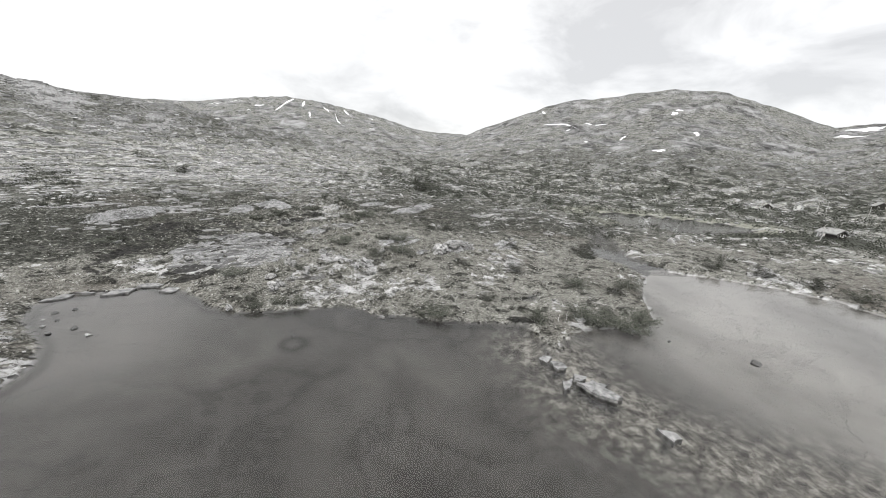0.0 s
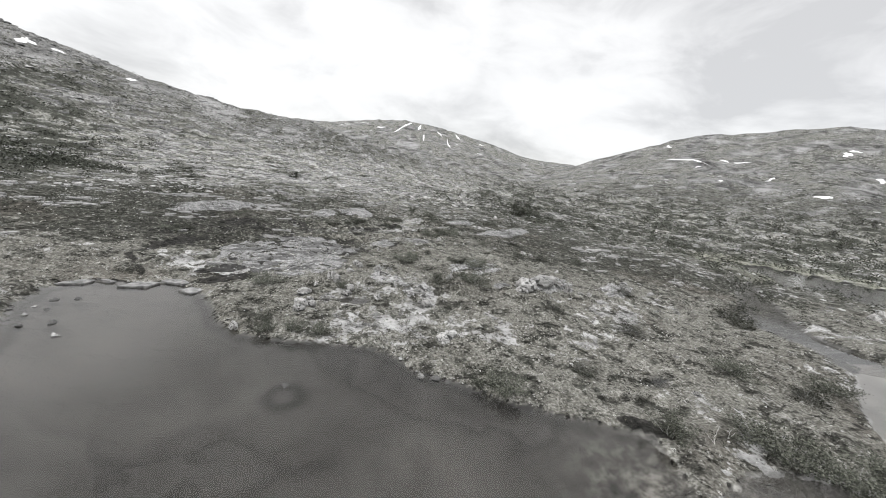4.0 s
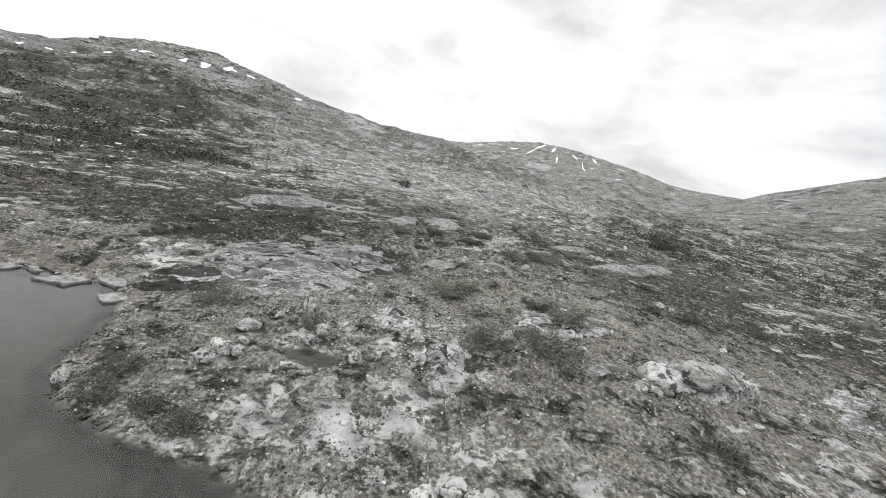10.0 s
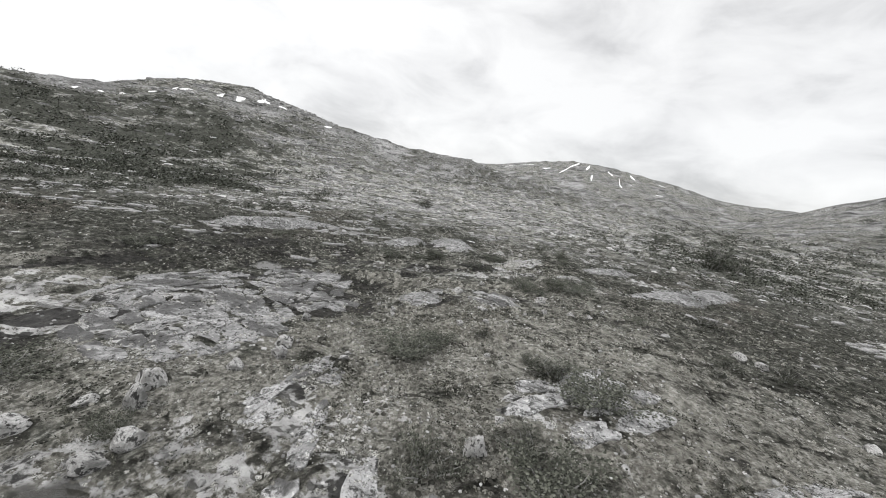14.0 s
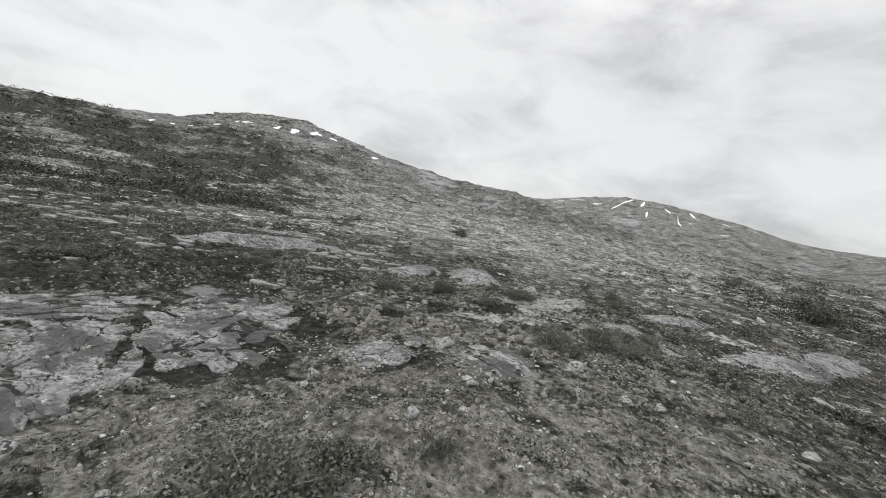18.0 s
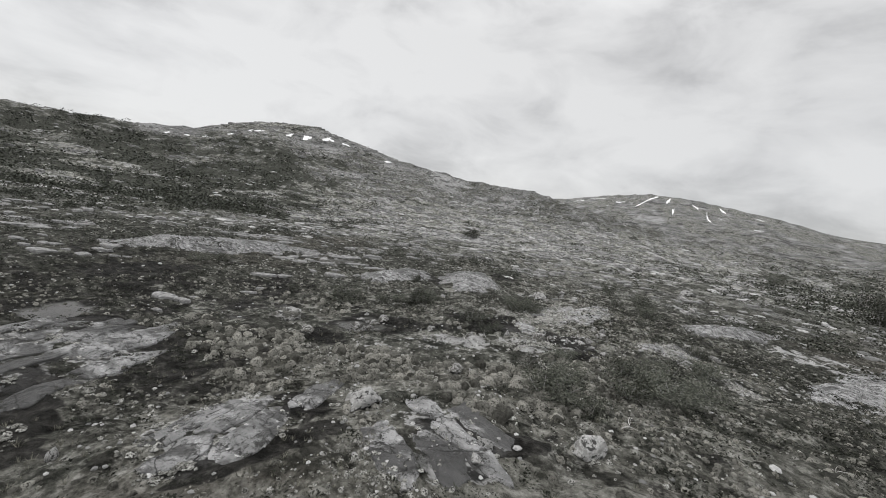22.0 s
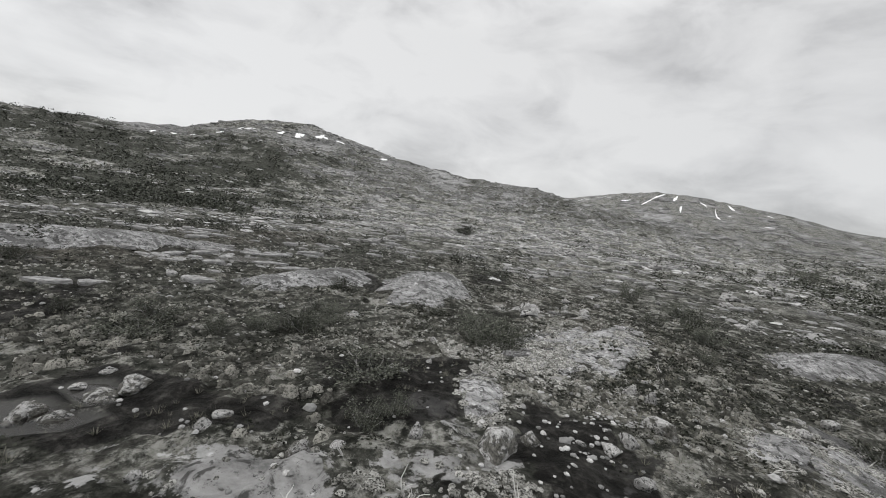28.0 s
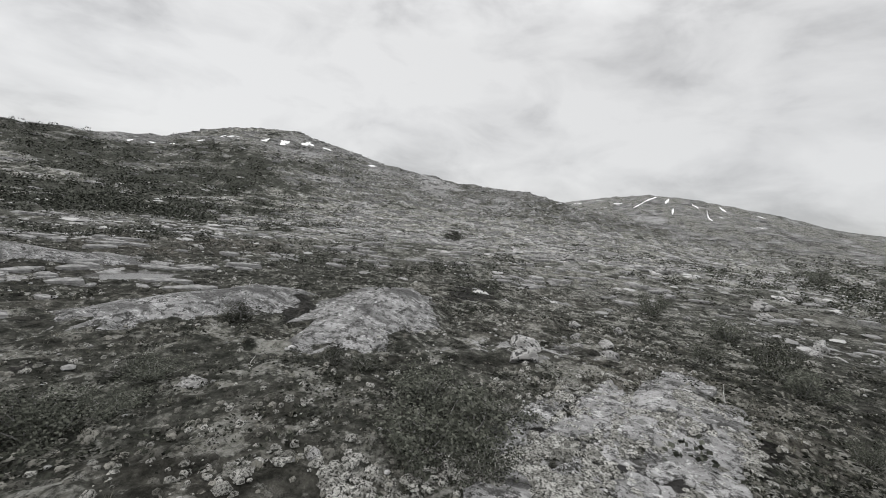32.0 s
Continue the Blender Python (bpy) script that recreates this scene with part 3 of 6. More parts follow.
GRID = []


def seated(x, y):
    """Height of the ground sheet itself under a spot."""
    gx, gy, z = GRID
    x, y = np.asarray(x, float), np.asarray(y, float)
    i, j = np.clip(np.searchsorted(gx, x) - 1, 0, len(gx) - 2), np.clip(np.searchsorted(gy, y) - 1, 0, len(gy) - 2)
    u, v = (x - gx[i]) / (gx[i + 1] - gx[i]), (y - gy[j]) / (gy[j + 1] - gy[j])
    return (z[j, i] * (1 - u) + z[j, i + 1] * u) * (1 - v) + (z[j + 1, i] * (1 - u) + z[j + 1, i + 1] * u) * v


def build_ground():
    gx, gy = spaced(-26, 34, 0.24, 3200, 130), spaced(-8, 66, 0.24, 3200, 155)
    x, y = np.meshgrid(gx, gy)
    z = height(x, y)
    GRID.extend([gx, gy, z])
    nx, ny = len(gx), len(gy)
    mesh = bpy.data.meshes.new("ground")
    mesh.vertices.add(nx * ny)
    mesh.vertices.foreach_set("co", np.stack([x, y, z], -1).astype(np.float32).ravel())
    i = (np.arange(ny - 1)[:, None] * nx + np.arange(nx - 1)).ravel()
    quads = np.stack([i, i + 1, i + nx + 1, i + nx], 1)
    mesh.loops.add(quads.size)
    mesh.loops.foreach_set("vertex_index", quads.ravel().astype(np.int32))
    mesh.polygons.add(len(quads))
    mesh.polygons.foreach_set("loop_start", np.arange(0, quads.size, 4, dtype=np.int32))
    mesh.polygons.foreach_set("use_smooth", np.ones(len(quads), bool))
    mesh.update(calc_edges=True)
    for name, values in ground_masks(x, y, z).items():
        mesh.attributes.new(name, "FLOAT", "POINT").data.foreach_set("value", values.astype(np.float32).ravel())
    mesh.materials.append(GROUND)
    return tagged(new("ground", mesh), "rolling tundra of heath, moss, lichen and bare grey bedrock", "ground", kind="structure")


def wooded_slope(x, y, z):
    """Where birch scrub closes over the ground: the foot of the near hill and the far shore by the cabins."""
    r, a = np.hypot(x - MIDDLE[0], y - MIDDLE[1]), np.degrees(np.arctan2(x - MIDDLE[0], y - MIDDLE[1]))
    left = step(-a + 8 * fractal(x / 30, y / 30, 3, 177), 22, 48) * step(r, 58, 105) * (1 - step(z + 8 * fractal(x / 35, y / 35, 3, 179), 24, 41))
    right = np.maximum(step(a, 42, 55), 0.95 * step(a, 8, 24)) * step(r, 55, 100) * (1 - step(r, 260, 420))
    return np.maximum(left, 0.7 * right) * np.clip(0.85 + 0.8 * fractal(x / 28, y / 28, 4, 171), 0, 0.92)


def ground_masks(x, y, z):
    d, p = outline_distance(x, y, LAKE), outline_distance(x, y, POND)
    r = np.hypot(x - MIDDLE[0], y - MIDDLE[1])
    _, bare = hump_field(x, y)
    humps = bare
    bare = 0.55 * bare
    bands = fractal((x * 0.9 + y * 0.44) * 0.08, (y * 0.9 - x * 0.44) * 0.16, 4, 71)
    bare = np.maximum(bare, 0.20 - 0.2 * step(y, 16, 26) * (1 - step(x, 26, 42)) * (1 - step(r, 90, 140)) + 0.5 * bands)
    # beyond 420 m the paler bare rock also stands in for haze
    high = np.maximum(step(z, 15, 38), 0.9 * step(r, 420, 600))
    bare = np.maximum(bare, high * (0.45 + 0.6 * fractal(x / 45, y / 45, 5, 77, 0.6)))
    knolls = knoll_field(x, y)
    crest = step(knolls, 0.56, 0.8) * step(r, 50, 100) * (1 - step(z, 40, 70))
    woods = wooded_slope(x, y, z)
    bare = np.maximum(bare, 0.85 * crest) * (1 - 0.85 * woods)
    wet = 0.06 + 0.3 * fractal(x * 0.12, y * 0.3, 3, 83) * (r < 120)
    wet = wet + 0.4 * step(-x, 1, 5) * (1 - step(-x, 22, 32)) * step(y, 21, 24) * (1 - step(y, 40, 45)) + 0.18 * step(x, 5, 10) * (1 - step(x, 22, 32)) * step(y, 24, 30) * (1 - step(y, 50, 60))
    wet = np.maximum(wet, 0.9 * (d < 0.16))
    wet = np.maximum(wet, 0.72 * np.exp(-((line_distance(x, y, STREAM) / 0.35) ** 2)))
    wet = np.maximum(wet, 0.42 * humps)
    for bog in BOGS:
        wet = np.maximum(wet, 1.0 - step(ellipse(x, y, *bog) + 0.3 * fractal(x * 1.1, y * 1.1, 3, 91), 0.7, 1.2))
    bed = (d < 0.1).astype(float)
    # pond bed near-black as well: the hillside's dark reflection put into its colour
    wet = np.maximum(wet, 1.0 * (p < 0.8))
    for n, pool in enumerate(POOLS):
        bed = np.maximum(bed, z < POOL_Z[n] - 0.02) if n < 0 else np.maximum(bed, ((ellipse(x, y, *pool) < 1.3) & (z < POOL_Z[n] - 0.02)).astype(float))
    far_brook, _ = creek_field(x, y)
    bed = np.maximum(bed, (far_brook < 0.1) & (x > 37) & (x < 90))
    sill = np.exp(-((line_distance(x, y, [(10.2, -5), (9.2, -10), (11, -15), (17, -22), (24, -32)]) / 3.4) ** 2))
    return {"bare": bare, "wet": np.clip(wet, 0, 1) * (1 - bed), "bed": bed, "sill": sill, "slope": step(r, 55, 110), "wooded": np.maximum(woods, 0.55 * (1 - step(knolls, 0.18, 0.42)) * step(r, 55, 110)), "bed_dark": 0.6 * np.exp(-(((np.hypot(x + 5.9, y - 2.2) - 0.75) / 0.35) ** 2)) + 0.45 * np.exp(-(((d + 0.3) / 0.28) ** 2)) * (x < 13), "meadow": step(-p, -17, -9) * (p > 0.8) * step(x + y, 110, 140), "far": step(r, 150, 420), "plain": step(x, -16, -6) * step(r, 20, 34) * (1 - step(z, 5, 12)) * (1 - step(r, 140, 220)) * (1 - step(x, 8, 20)), "lawn": step(x, -6, 1) * (1 - step(x - 0.1 * (y - 20), 9, 18)) * step(y, 16, 21) * (1 - step(y, 31, 38)), "hill": step(z, 6, 16) * (1 - step(z, 32, 46)) * (1 - step(r, 330, 450)), "moor": step(y, 16, 36) * (1 - 0.7 * step(r, 90, 200)) + 0.6 * step(-x, 3, 12) * step(y, 18, 28) * (1 - step(r, 60, 110)) + 1.2 * np.exp(-(((x + 6) / 5) ** 2)) * step(y, 34, 39) * (1 - step(r, 60, 80)) + 0.8 * step(-x, 12, 18) * step(y, 28, 38) * (1 - step(r, 90, 140)) + 0.4 * step(x, 6, 12) * step(y, 24, 34) * (1 - step(r, 90, 140)) + 0.9 * step(x - 0.15 * (y - 45), 8, 14) * step(y, 40, 52) * (1 - step(r, 120, 180)), "sheen_or_mud": np.maximum(step(x, 12, 22) * (y < 9 - 0.05 * x) * (p > 20), 0.4 * step(-x, 9, 17) * step(y, -14, 4)), "rim": step(d, 0.12, 0.25) * (1 - step(d, 0.3, 0.8))}


TUNDRA = build_ground()


def water_sheet(name, ring, z, label):
    bm = bmesh.new()
    bm.faces.new([bm.verts.new((px, py, z)) for px, py in ring])
    bmesh.ops.triangulate(bm, faces=bm.faces[:])
    mesh = bpy.data.meshes.new(name)
    bm.to_mesh(mesh)
    bm.free()
    mesh.materials.append(WATER)
    return tagged(new(name, mesh), label, "water", kind="structure")


def widened(ring, by):
    cx, cy = sum(p[0] for p in ring) / len(ring), sum(p[1] for p in ring) / len(ring)
    return [(px + by * (px - cx) / math.hypot(px - cx, py - cy), py + by * (py - cy) / math.hypot(px - cx, py - cy)) for px, py in ring]


water_sheet("lake_water", [(-80, -100), (65, -100), (65, -10), (50, 6), (41, 9), (30, 8), (12, 3), (2, 8), (-12, 17), (-26, 18), (-48, 4), (-80, -20)], 0.0, "still brown lake water mirroring the overcast sky")
water_sheet("pond_water", widened(POND, 3), POND_Z, "dark pond beyond the low heath ridge")


def creek_sheet():
    bm = bmesh.new()
    rows = []
    for k, (cx, cy) in enumerate(CREEK):
        (ax, ay), (bx, by) = CREEK[max(k - 1, 0)], CREEK[min(k + 1, len(CREEK) - 1)]
        side = Vector((ay - by, bx - ax, 0)).normalized() * (CREEK_WIDE[k] + 0.8)
        rows.append([bm.verts.new(Vector((cx, cy, CREEK_Z[k])) + f * side) for f in (-1, 0, 1)])
    for a, b in zip(rows, rows[1:]):
        for j in range(2):
            bm.faces.new((a[j], b[j], b[j + 1], a[j + 1]))
    mesh = bpy.data.meshes.new("brook_water")
    bm.to_mesh(mesh)
    bm.free()
    mesh.materials.append(WATER)
    tagged(new("brook_water", mesh), "slow dark brook between the lake and the pond", "water", kind="structure")


creek_sheet()


def pool_sheet(n):
    cx, cy, a, b, turn = POOLS[n]
    c, s = math.cos(radians(turn)), math.sin(radians(turn))
    ring = []
    for k in range(28):
        t = 2 * math.pi * k / 28
        u, v = a * 1.35 * math.cos(t), b * 1.35 * math.sin(t)
        ring.append((cx + u * c - v * s, cy + u * s + v * c))
    water_sheet("pool_water", ring, POOL_Z[n] - 0.05, "shallow pool of dark rainwater among heath and rock")


for n in range(len(POOLS)):
    pool_sheet(n)


# ---- builders ----
def part(name, bm, mat, parent=None, label="", smooth=False):
    mesh = bpy.data.meshes.new(name)
    bm.to_mesh(mesh)
    bm.free()
    if smooth:
        mesh.polygons.foreach_set("use_smooth", np.ones(len(mesh.polygons), bool))
    mesh.materials.append(mat)
    ob = new(name, mesh)
    ob.parent = parent
    return tagged(ob, label)


def box(bm, x0, x1, y0, y1, z0, z1, bevel=0.0):
    made = bmesh.ops.create_cube(bm, size=1.0)["verts"]
    bmesh.ops.scale(bm, vec=(x1 - x0, y1 - y0, z1 - z0), verts=made)
    bmesh.ops.translate(bm, vec=((x0 + x1) / 2, (y0 + y1) / 2, (z0 + z1) / 2), verts=made)
    if bevel:
        bmesh.ops.bevel(bm, geom=list({e for v in made for e in v.link_edges}), offset=bevel, segments=1, affect="EDGES")
    return bm


def limb(bm, points, r0, r1, sides=5):
    """A tapered, bent stick through the points."""
    rings = []
    for k, p in enumerate(points):
        p = Vector(p)
        ahead = (Vector(points[min(k + 1, len(points) - 1)]) - Vector(points[max(k - 1, 0)])).normalized()
        side = ahead.orthogonal().normalized()
        up = ahead.cross(side)
        r = r0 + (r1 - r0) * k / (len(points) - 1)
        rings.append([bm.verts.new(p + r * (math.cos(a) * side + math.sin(a) * up)) for a in (2 * math.pi * j / sides for j in range(sides))])
    for a, b in zip(rings, rings[1:]):
        for j in range(sides):
            bm.faces.new((a[j], a[(j + 1) % sides], b[(j + 1) % sides], b[j]))
    bm.faces.new(rings[-1])
    return bm


def ground_at(x, y):
    return float(seated(x, y))


# ---- materials of the things ----
def island_random(nt):
    return nt.nodes.new("ShaderNodeNewGeometry").outputs["Random Per Island"]


def rock_material(name="lichened_granite", moss=0.0):
    m, nt, b = material(name, 0.85)
    info = nt.nodes.new("ShaderNodeObjectInfo")
    here = place_of(nt)
    grain, blotch, crust = noise_node(nt, here, 14, 5.0, 0.65), noise_node(nt, here, 2.2, 5.0, 0.6, 0.3), noise_node(nt, here, 4.5, 6.0, 0.68)
    stone = ramp_node(nt, grain, [(0.3, (0.24, 0.24, 0.23)), (0.55, (0.42, 0.415, 0.40)), (0.75, (0.56, 0.555, 0.54))])
    stone = mix_node(nt, ramp_node(nt, blotch, [(0.5, grey(0)), (0.6, grey(0.65))]), stone, (0.13, 0.127, 0.118))
    stone = mix_node(nt, ramp_node(nt, crust, [(0.43, grey(0.92)), (0.475, grey(0))]), stone, (0.03, 0.03, 0.028))
    if moss:
        cover = ramp_node(nt, noise_node(nt, here, 3.0, 8.0, 0.7), [(0.52 - moss, grey(0)), (0.58 - moss, grey(0.9))])
        stone = mix_node(nt, cover, stone, ramp_node(nt, grain, [(0.35, (0.02, 0.019, 0.014)), (0.65, (0.15, 0.142, 0.115))]))
    tone = nt.nodes.new("ShaderNodeHueSaturation")
    nt.links.new(stone, tone.inputs["Color"])
    nt.links.new(math_node(nt, "ADD", math_node(nt, "MULTIPLY", info.outputs["Random"], 0.32), 0.62), tone.inputs["Value"])
    nt.links.new(tone.outputs[0], b.inputs["Base Color"])
    bump_node(nt, b, math_node(nt, "ADD", grain, math_node(nt, "MULTIPLY", crust, 1.5)), 0.7, 0.03)
    return m


def fleck_material(name, dark, mid, pale, rough_value=0.9, scale=18):
    """For scattered pieces: each piece its own tone, with grain on it."""
    m, nt, b = material(name, rough_value)
    tone = ramp_node(nt, island_random(nt), [(0.0, dark), (0.5, mid), (1.0, pale)])
    grain = noise_node(nt, place_of(nt), scale, 4.0, 0.65)
    nt.links.new(mix_node(nt, ramp_node(nt, grain, [(0.3, grey(0.55)), (0.6, grey(0))]), tone, dark), b.inputs["Base Color"])
    bump_node(nt, b, grain, 0.7, 0.03)
    return m


def clump_material(name, low_spot, low, high, scale, open_to=0.54):
    """Tight cushions of lichen or moss: crumbly, darker where the tip noise is low."""
    m, nt, b = material(name, 0.95)
    here = place_of(nt)
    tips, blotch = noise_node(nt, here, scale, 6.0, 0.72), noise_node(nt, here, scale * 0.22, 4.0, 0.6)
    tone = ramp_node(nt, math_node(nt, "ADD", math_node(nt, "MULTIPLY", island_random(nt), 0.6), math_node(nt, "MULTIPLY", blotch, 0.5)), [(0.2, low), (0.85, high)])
    nt.links.new(mix_node(nt, ramp_node(nt, tips, [(open_to - 0.12, grey(1)), (open_to, grey(0))]), tone, low_spot), b.inputs["Base Color"])
    bump_node(nt, b, tips, 1.0, 0.05)
    return m


def plain_grain(name, low, high, scale, rough_value=0.8, stretch=(1, 1, 1)):
    m, nt, b = material(name, rough_value)
    grain = noise_node(nt, place_of(nt, stretch), scale, 5.0, 0.6)
    nt.links.new(ramp_node(nt, grain, [(0.3, low), (0.7, high)]), b.inputs["Base Color"])
    bump_node(nt, b, grain, 0.5, 0.02)
    return m


ROCK = rock_material()
WETROCK = plain_grain("wet_dark_granite", (0.03, 0.03, 0.029), (0.13, 0.128, 0.122), 9, 0.45)
LEDGE = plain_grain("ledge_rock", (0.06, 0.06, 0.059), (0.34, 0.338, 0.33), 3.0, 0.9)
LAKESLAB = plain_grain("smooth_grey_slab", (0.05, 0.05, 0.049), (0.27, 0.268, 0.262), 2.6, 0.7)
MOSSROCK = rock_material("mossy_granite", 0.06)
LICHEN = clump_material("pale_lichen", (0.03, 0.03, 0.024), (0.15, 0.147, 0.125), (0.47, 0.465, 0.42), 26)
STONES = fleck_material("loose_stone", (0.12, 0.12, 0.116), (0.27, 0.27, 0.262), (0.5, 0.497, 0.485))
HEATH = fleck_material("heath_leaf", (0.008, 0.009, 0.006), (0.024, 0.027, 0.017), (0.065, 0.07, 0.045), 0.8)
HUMMOCK = fleck_material("moss_hummock", (0.045, 0.042, 0.032), (0.125, 0.118, 0.094), (0.27, 0.26, 0.215), 0.95, 30)
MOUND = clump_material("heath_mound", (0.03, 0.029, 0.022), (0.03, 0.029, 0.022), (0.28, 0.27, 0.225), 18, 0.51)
SEDGE = fleck_material("dry_sedge", (0.07, 0.068, 0.045), (0.15, 0.145, 0.10), (0.27, 0.255, 0.19), 0.8)
LEAF = fleck_material("willow_leaf", (0.022, 0.025, 0.016), (0.065, 0.072, 0.048), (0.16, 0.168, 0.125), 0.7)
SCRUB = fleck_material("birch_scrub_leaf", (0.016, 0.018, 0.012), (0.05, 0.056, 0.038), (0.115, 0.125, 0.09), 0.75)
TWIG = plain_grain("grey_bark", (0.13, 0.125, 0.115), (0.30, 0.295, 0.28), 30)
DEADWOOD = plain_grain("bleached_wood", (0.34, 0.335, 0.32), (0.62, 0.61, 0.58), 24, stretch=(1, 1, 0.2))
SNOW = plain_grain("old_snow", (0.74, 0.75, 0.76), (0.88, 0.885, 0.89), 0.4, 0.6)
TIMBER = plain_grain("tarred_timber", (0.022, 0.020, 0.018), (0.06, 0.054, 0.047), 6, stretch=(1, 1, 8))
TURF = plain_grain("weathered_roof", (0.16, 0.16, 0.15), (0.30, 0.30, 0.28), 3)
PAINT = plain_grain("white_trim", (0.62, 0.62, 0.60), (0.8, 0.8, 0.78), 8)
POLEWOOD = plain_grain("pole_wood", (0.36, 0.35, 0.33), (0.55, 0.54, 0.51), 12, stretch=(1, 1, 0.1))
PANE, _nt, _b = material("dark_pane", 0.08)
_b.inputs["Specular IOR Level"].default_value = 0.5
_b.inputs["Base Color"].default_value = (0.02, 0.022, 0.025, 1)


# ---- boulders ----
def boulder_mesh(seed, detail):
    rng = random.Random(seed)
    bm = bmesh.new()
    bmesh.ops.create_icosphere(bm, subdivisions=detail, radius=0.5)
    cuts = [(Vector((rng.uniform(-1, 1), rng.uniform(-1, 1), rng.uniform(-0.4, 1))).normalized(), rng.uniform(0.24, 0.40)) for _ in range(13)]
    off = Vector((seed * 3.7, seed * 1.3, 0))
    for v in bm.verts:
        p = v.co.copy()
        for n, d in cuts:
            over = p.dot(n) - d
            if over > 0:
                p -= n * over * 0.94
        p += p.normalized() * (0.05 * noise.noise(p * 3 + off) + 0.022 * noise.noise(p * 9 + off))
        v.co = p
    lo, hi = (Vector([f(v.co[k] for v in bm.verts) for k in range(3)]) for f in (min, max))
    for v in bm.verts:
        v.co = Vector([(v.co[k] - lo[k]) / (hi[k] - lo[k]) - 0.5 for k in range(3)])
    mesh = bpy.data.meshes.new("boulder")
    bm.to_mesh(mesh)
    bm.free()
    mesh.polygons.foreach_set("use_smooth", np.ones(len(mesh.polygons), bool))
    mesh.materials.append(ROCK)
    return mesh


BIG, SMALL = [boulder_mesh(k, 4) for k in range(6)], [boulder_mesh(k + 20, 3) for k in range(6)]


def set_boulder(x, y, wide, high, label, group, k, floor=None):
    rng = random.Random(k * 7 + int(x * 10))
    ob = new("boulder", (BIG if wide > 0.6 else SMALL)[k % 6])
    deep = wide * rng.uniform(0.7, 1.0)
    base = ground_at(x, y) if floor is None else floor
    tall = max(1.3 * high - 0.3 * wide, 0.5 * wide)
    sunk = 0.4 if "bog" in group else 0.3
    ob.matrix_world = Matrix.LocRotScale((x, y, base + tall * 0.5 - sunk * tall), Euler((rng.uniform(-0.12, 0.12), rng.uniform(-0.12, 0.12), rng.uniform(0, 6.28))), (wide * 0.9, deep * 0.9, tall))
    return tagged(ob, label, "boulder", group)


LAKE_STONES = [(22.8, -11.8, 0.79, 0.5), (-5.9, 2.2, 0.42, 0.16), (-18.7, 7.6, 0.59, 0.37), (-17.6, 6.2, 0.5, 0.28), (-19.8, 7.1, 0.42, 0.28), (-20.6, 7.6, 0.35, 0.25), (-20.5, 8.4, 0.37, 0.26),
               (-20.7, 10.7, 0.55, 0.32), (-19.7, 11.1, 0.49, 0.2), (-21.2, 8.2, 0.36, 0.25), (-21.6, 9.0, 0.3, 0.2), (-20.1, 9.3, 0.4, 0.24), (-20.9, 9.6, 0.32, 0.2), (1.4, 3.1, 0.6, 0.4), (2.0, 2.7, 0.4, 0.3),
               (0.6, 3.3, 0.5, 0.25), (19.9, -7.4, 0.3, 0.2)]
FIRST_STONES = [(11.6, 15.4, 2.8, 1.05), (13.3, 16.3, 2.5, 1.0), (14.9, 16.9, 2.1, 0.85), (10.9, 14.7, 1.4, 0.65), (61.6, 19.4, 1.9, 1.4), (66.5, 21.5, 1.8, 1.5), (64.6, 17.4, 1.4, 1), (-3.63, 13.51, 0.99, 0.62), (4.58, 16.06, 0.79, 0.79), (-6.69, 11.02, 1.14, 0.62), (-1.62, 12.24, 0.87, 0.66),
                (-6.23, 11.76, 0.51, 0.39), (3.42, 9.38, 0.52, 0.46), (-5.09, 15.24, 0.92, 0.92), (-3.79, 12.74, 0.95, 0.63), (15.82, 16.99, 0.73, 0.83), (-6.84, 12.89, 1.18, 0.37), (2.54, 6.97, 1.08, 0.61),
                (-6.69, 10.33, 1.11, 0.65), (-4.67, 14.5, 0.85, 0.89), (-6.17, 14.27, 0.75, 0.45), (1.61, 15.8, 0.37, 0.26), (3.81, 7.54, 0.56, 0.45), (2.04, 11.67, 1.31, 0.84), (3.14, 7.54, 0.75, 0.53),
                (15.46, 14.58, 0.53, 0.29), (19.13, 11.74, 0.45, 0.36), (18.86, 16.86, 0.65, 0.46), (17.88, 16.81, 0.65, 0.42), (16.36, 16.84, 0.8, 1.06), (16.71, 12.85, 0.64, 0.59), (-6.02, 11.17, 0.86, 0.4),
                (-9.95, 7.92, 0.6, 0.66)]
RIDGE_STONES = [(-1.86, 17.65, 0.32, 0.25), (-2.07, 22.22, 0.23, 0.16), (-3.87, 17.17, 0.92, 0.46), (-1.57, 18.51, 0.37, 0.25), (-0.91, 19.53, 0.27, 0.19), (-3.33, 19.15, 0.87, 0.65), (4.17, 21.78, 0.37, 0.23),
                (5.04, 17.5, 0.45, 0.3), (-5.48, 23.54, 0.75, 0.45), (-3.09, 18.4, 0.67, 0.65), (-0.8, 19.04, 0.39, 0.19), (-5.06, 23.22, 0.41, 0.33), (18.49, 23.09, 0.7, 0.5), (-4.35, 22.01, 0.53, 0.53)]
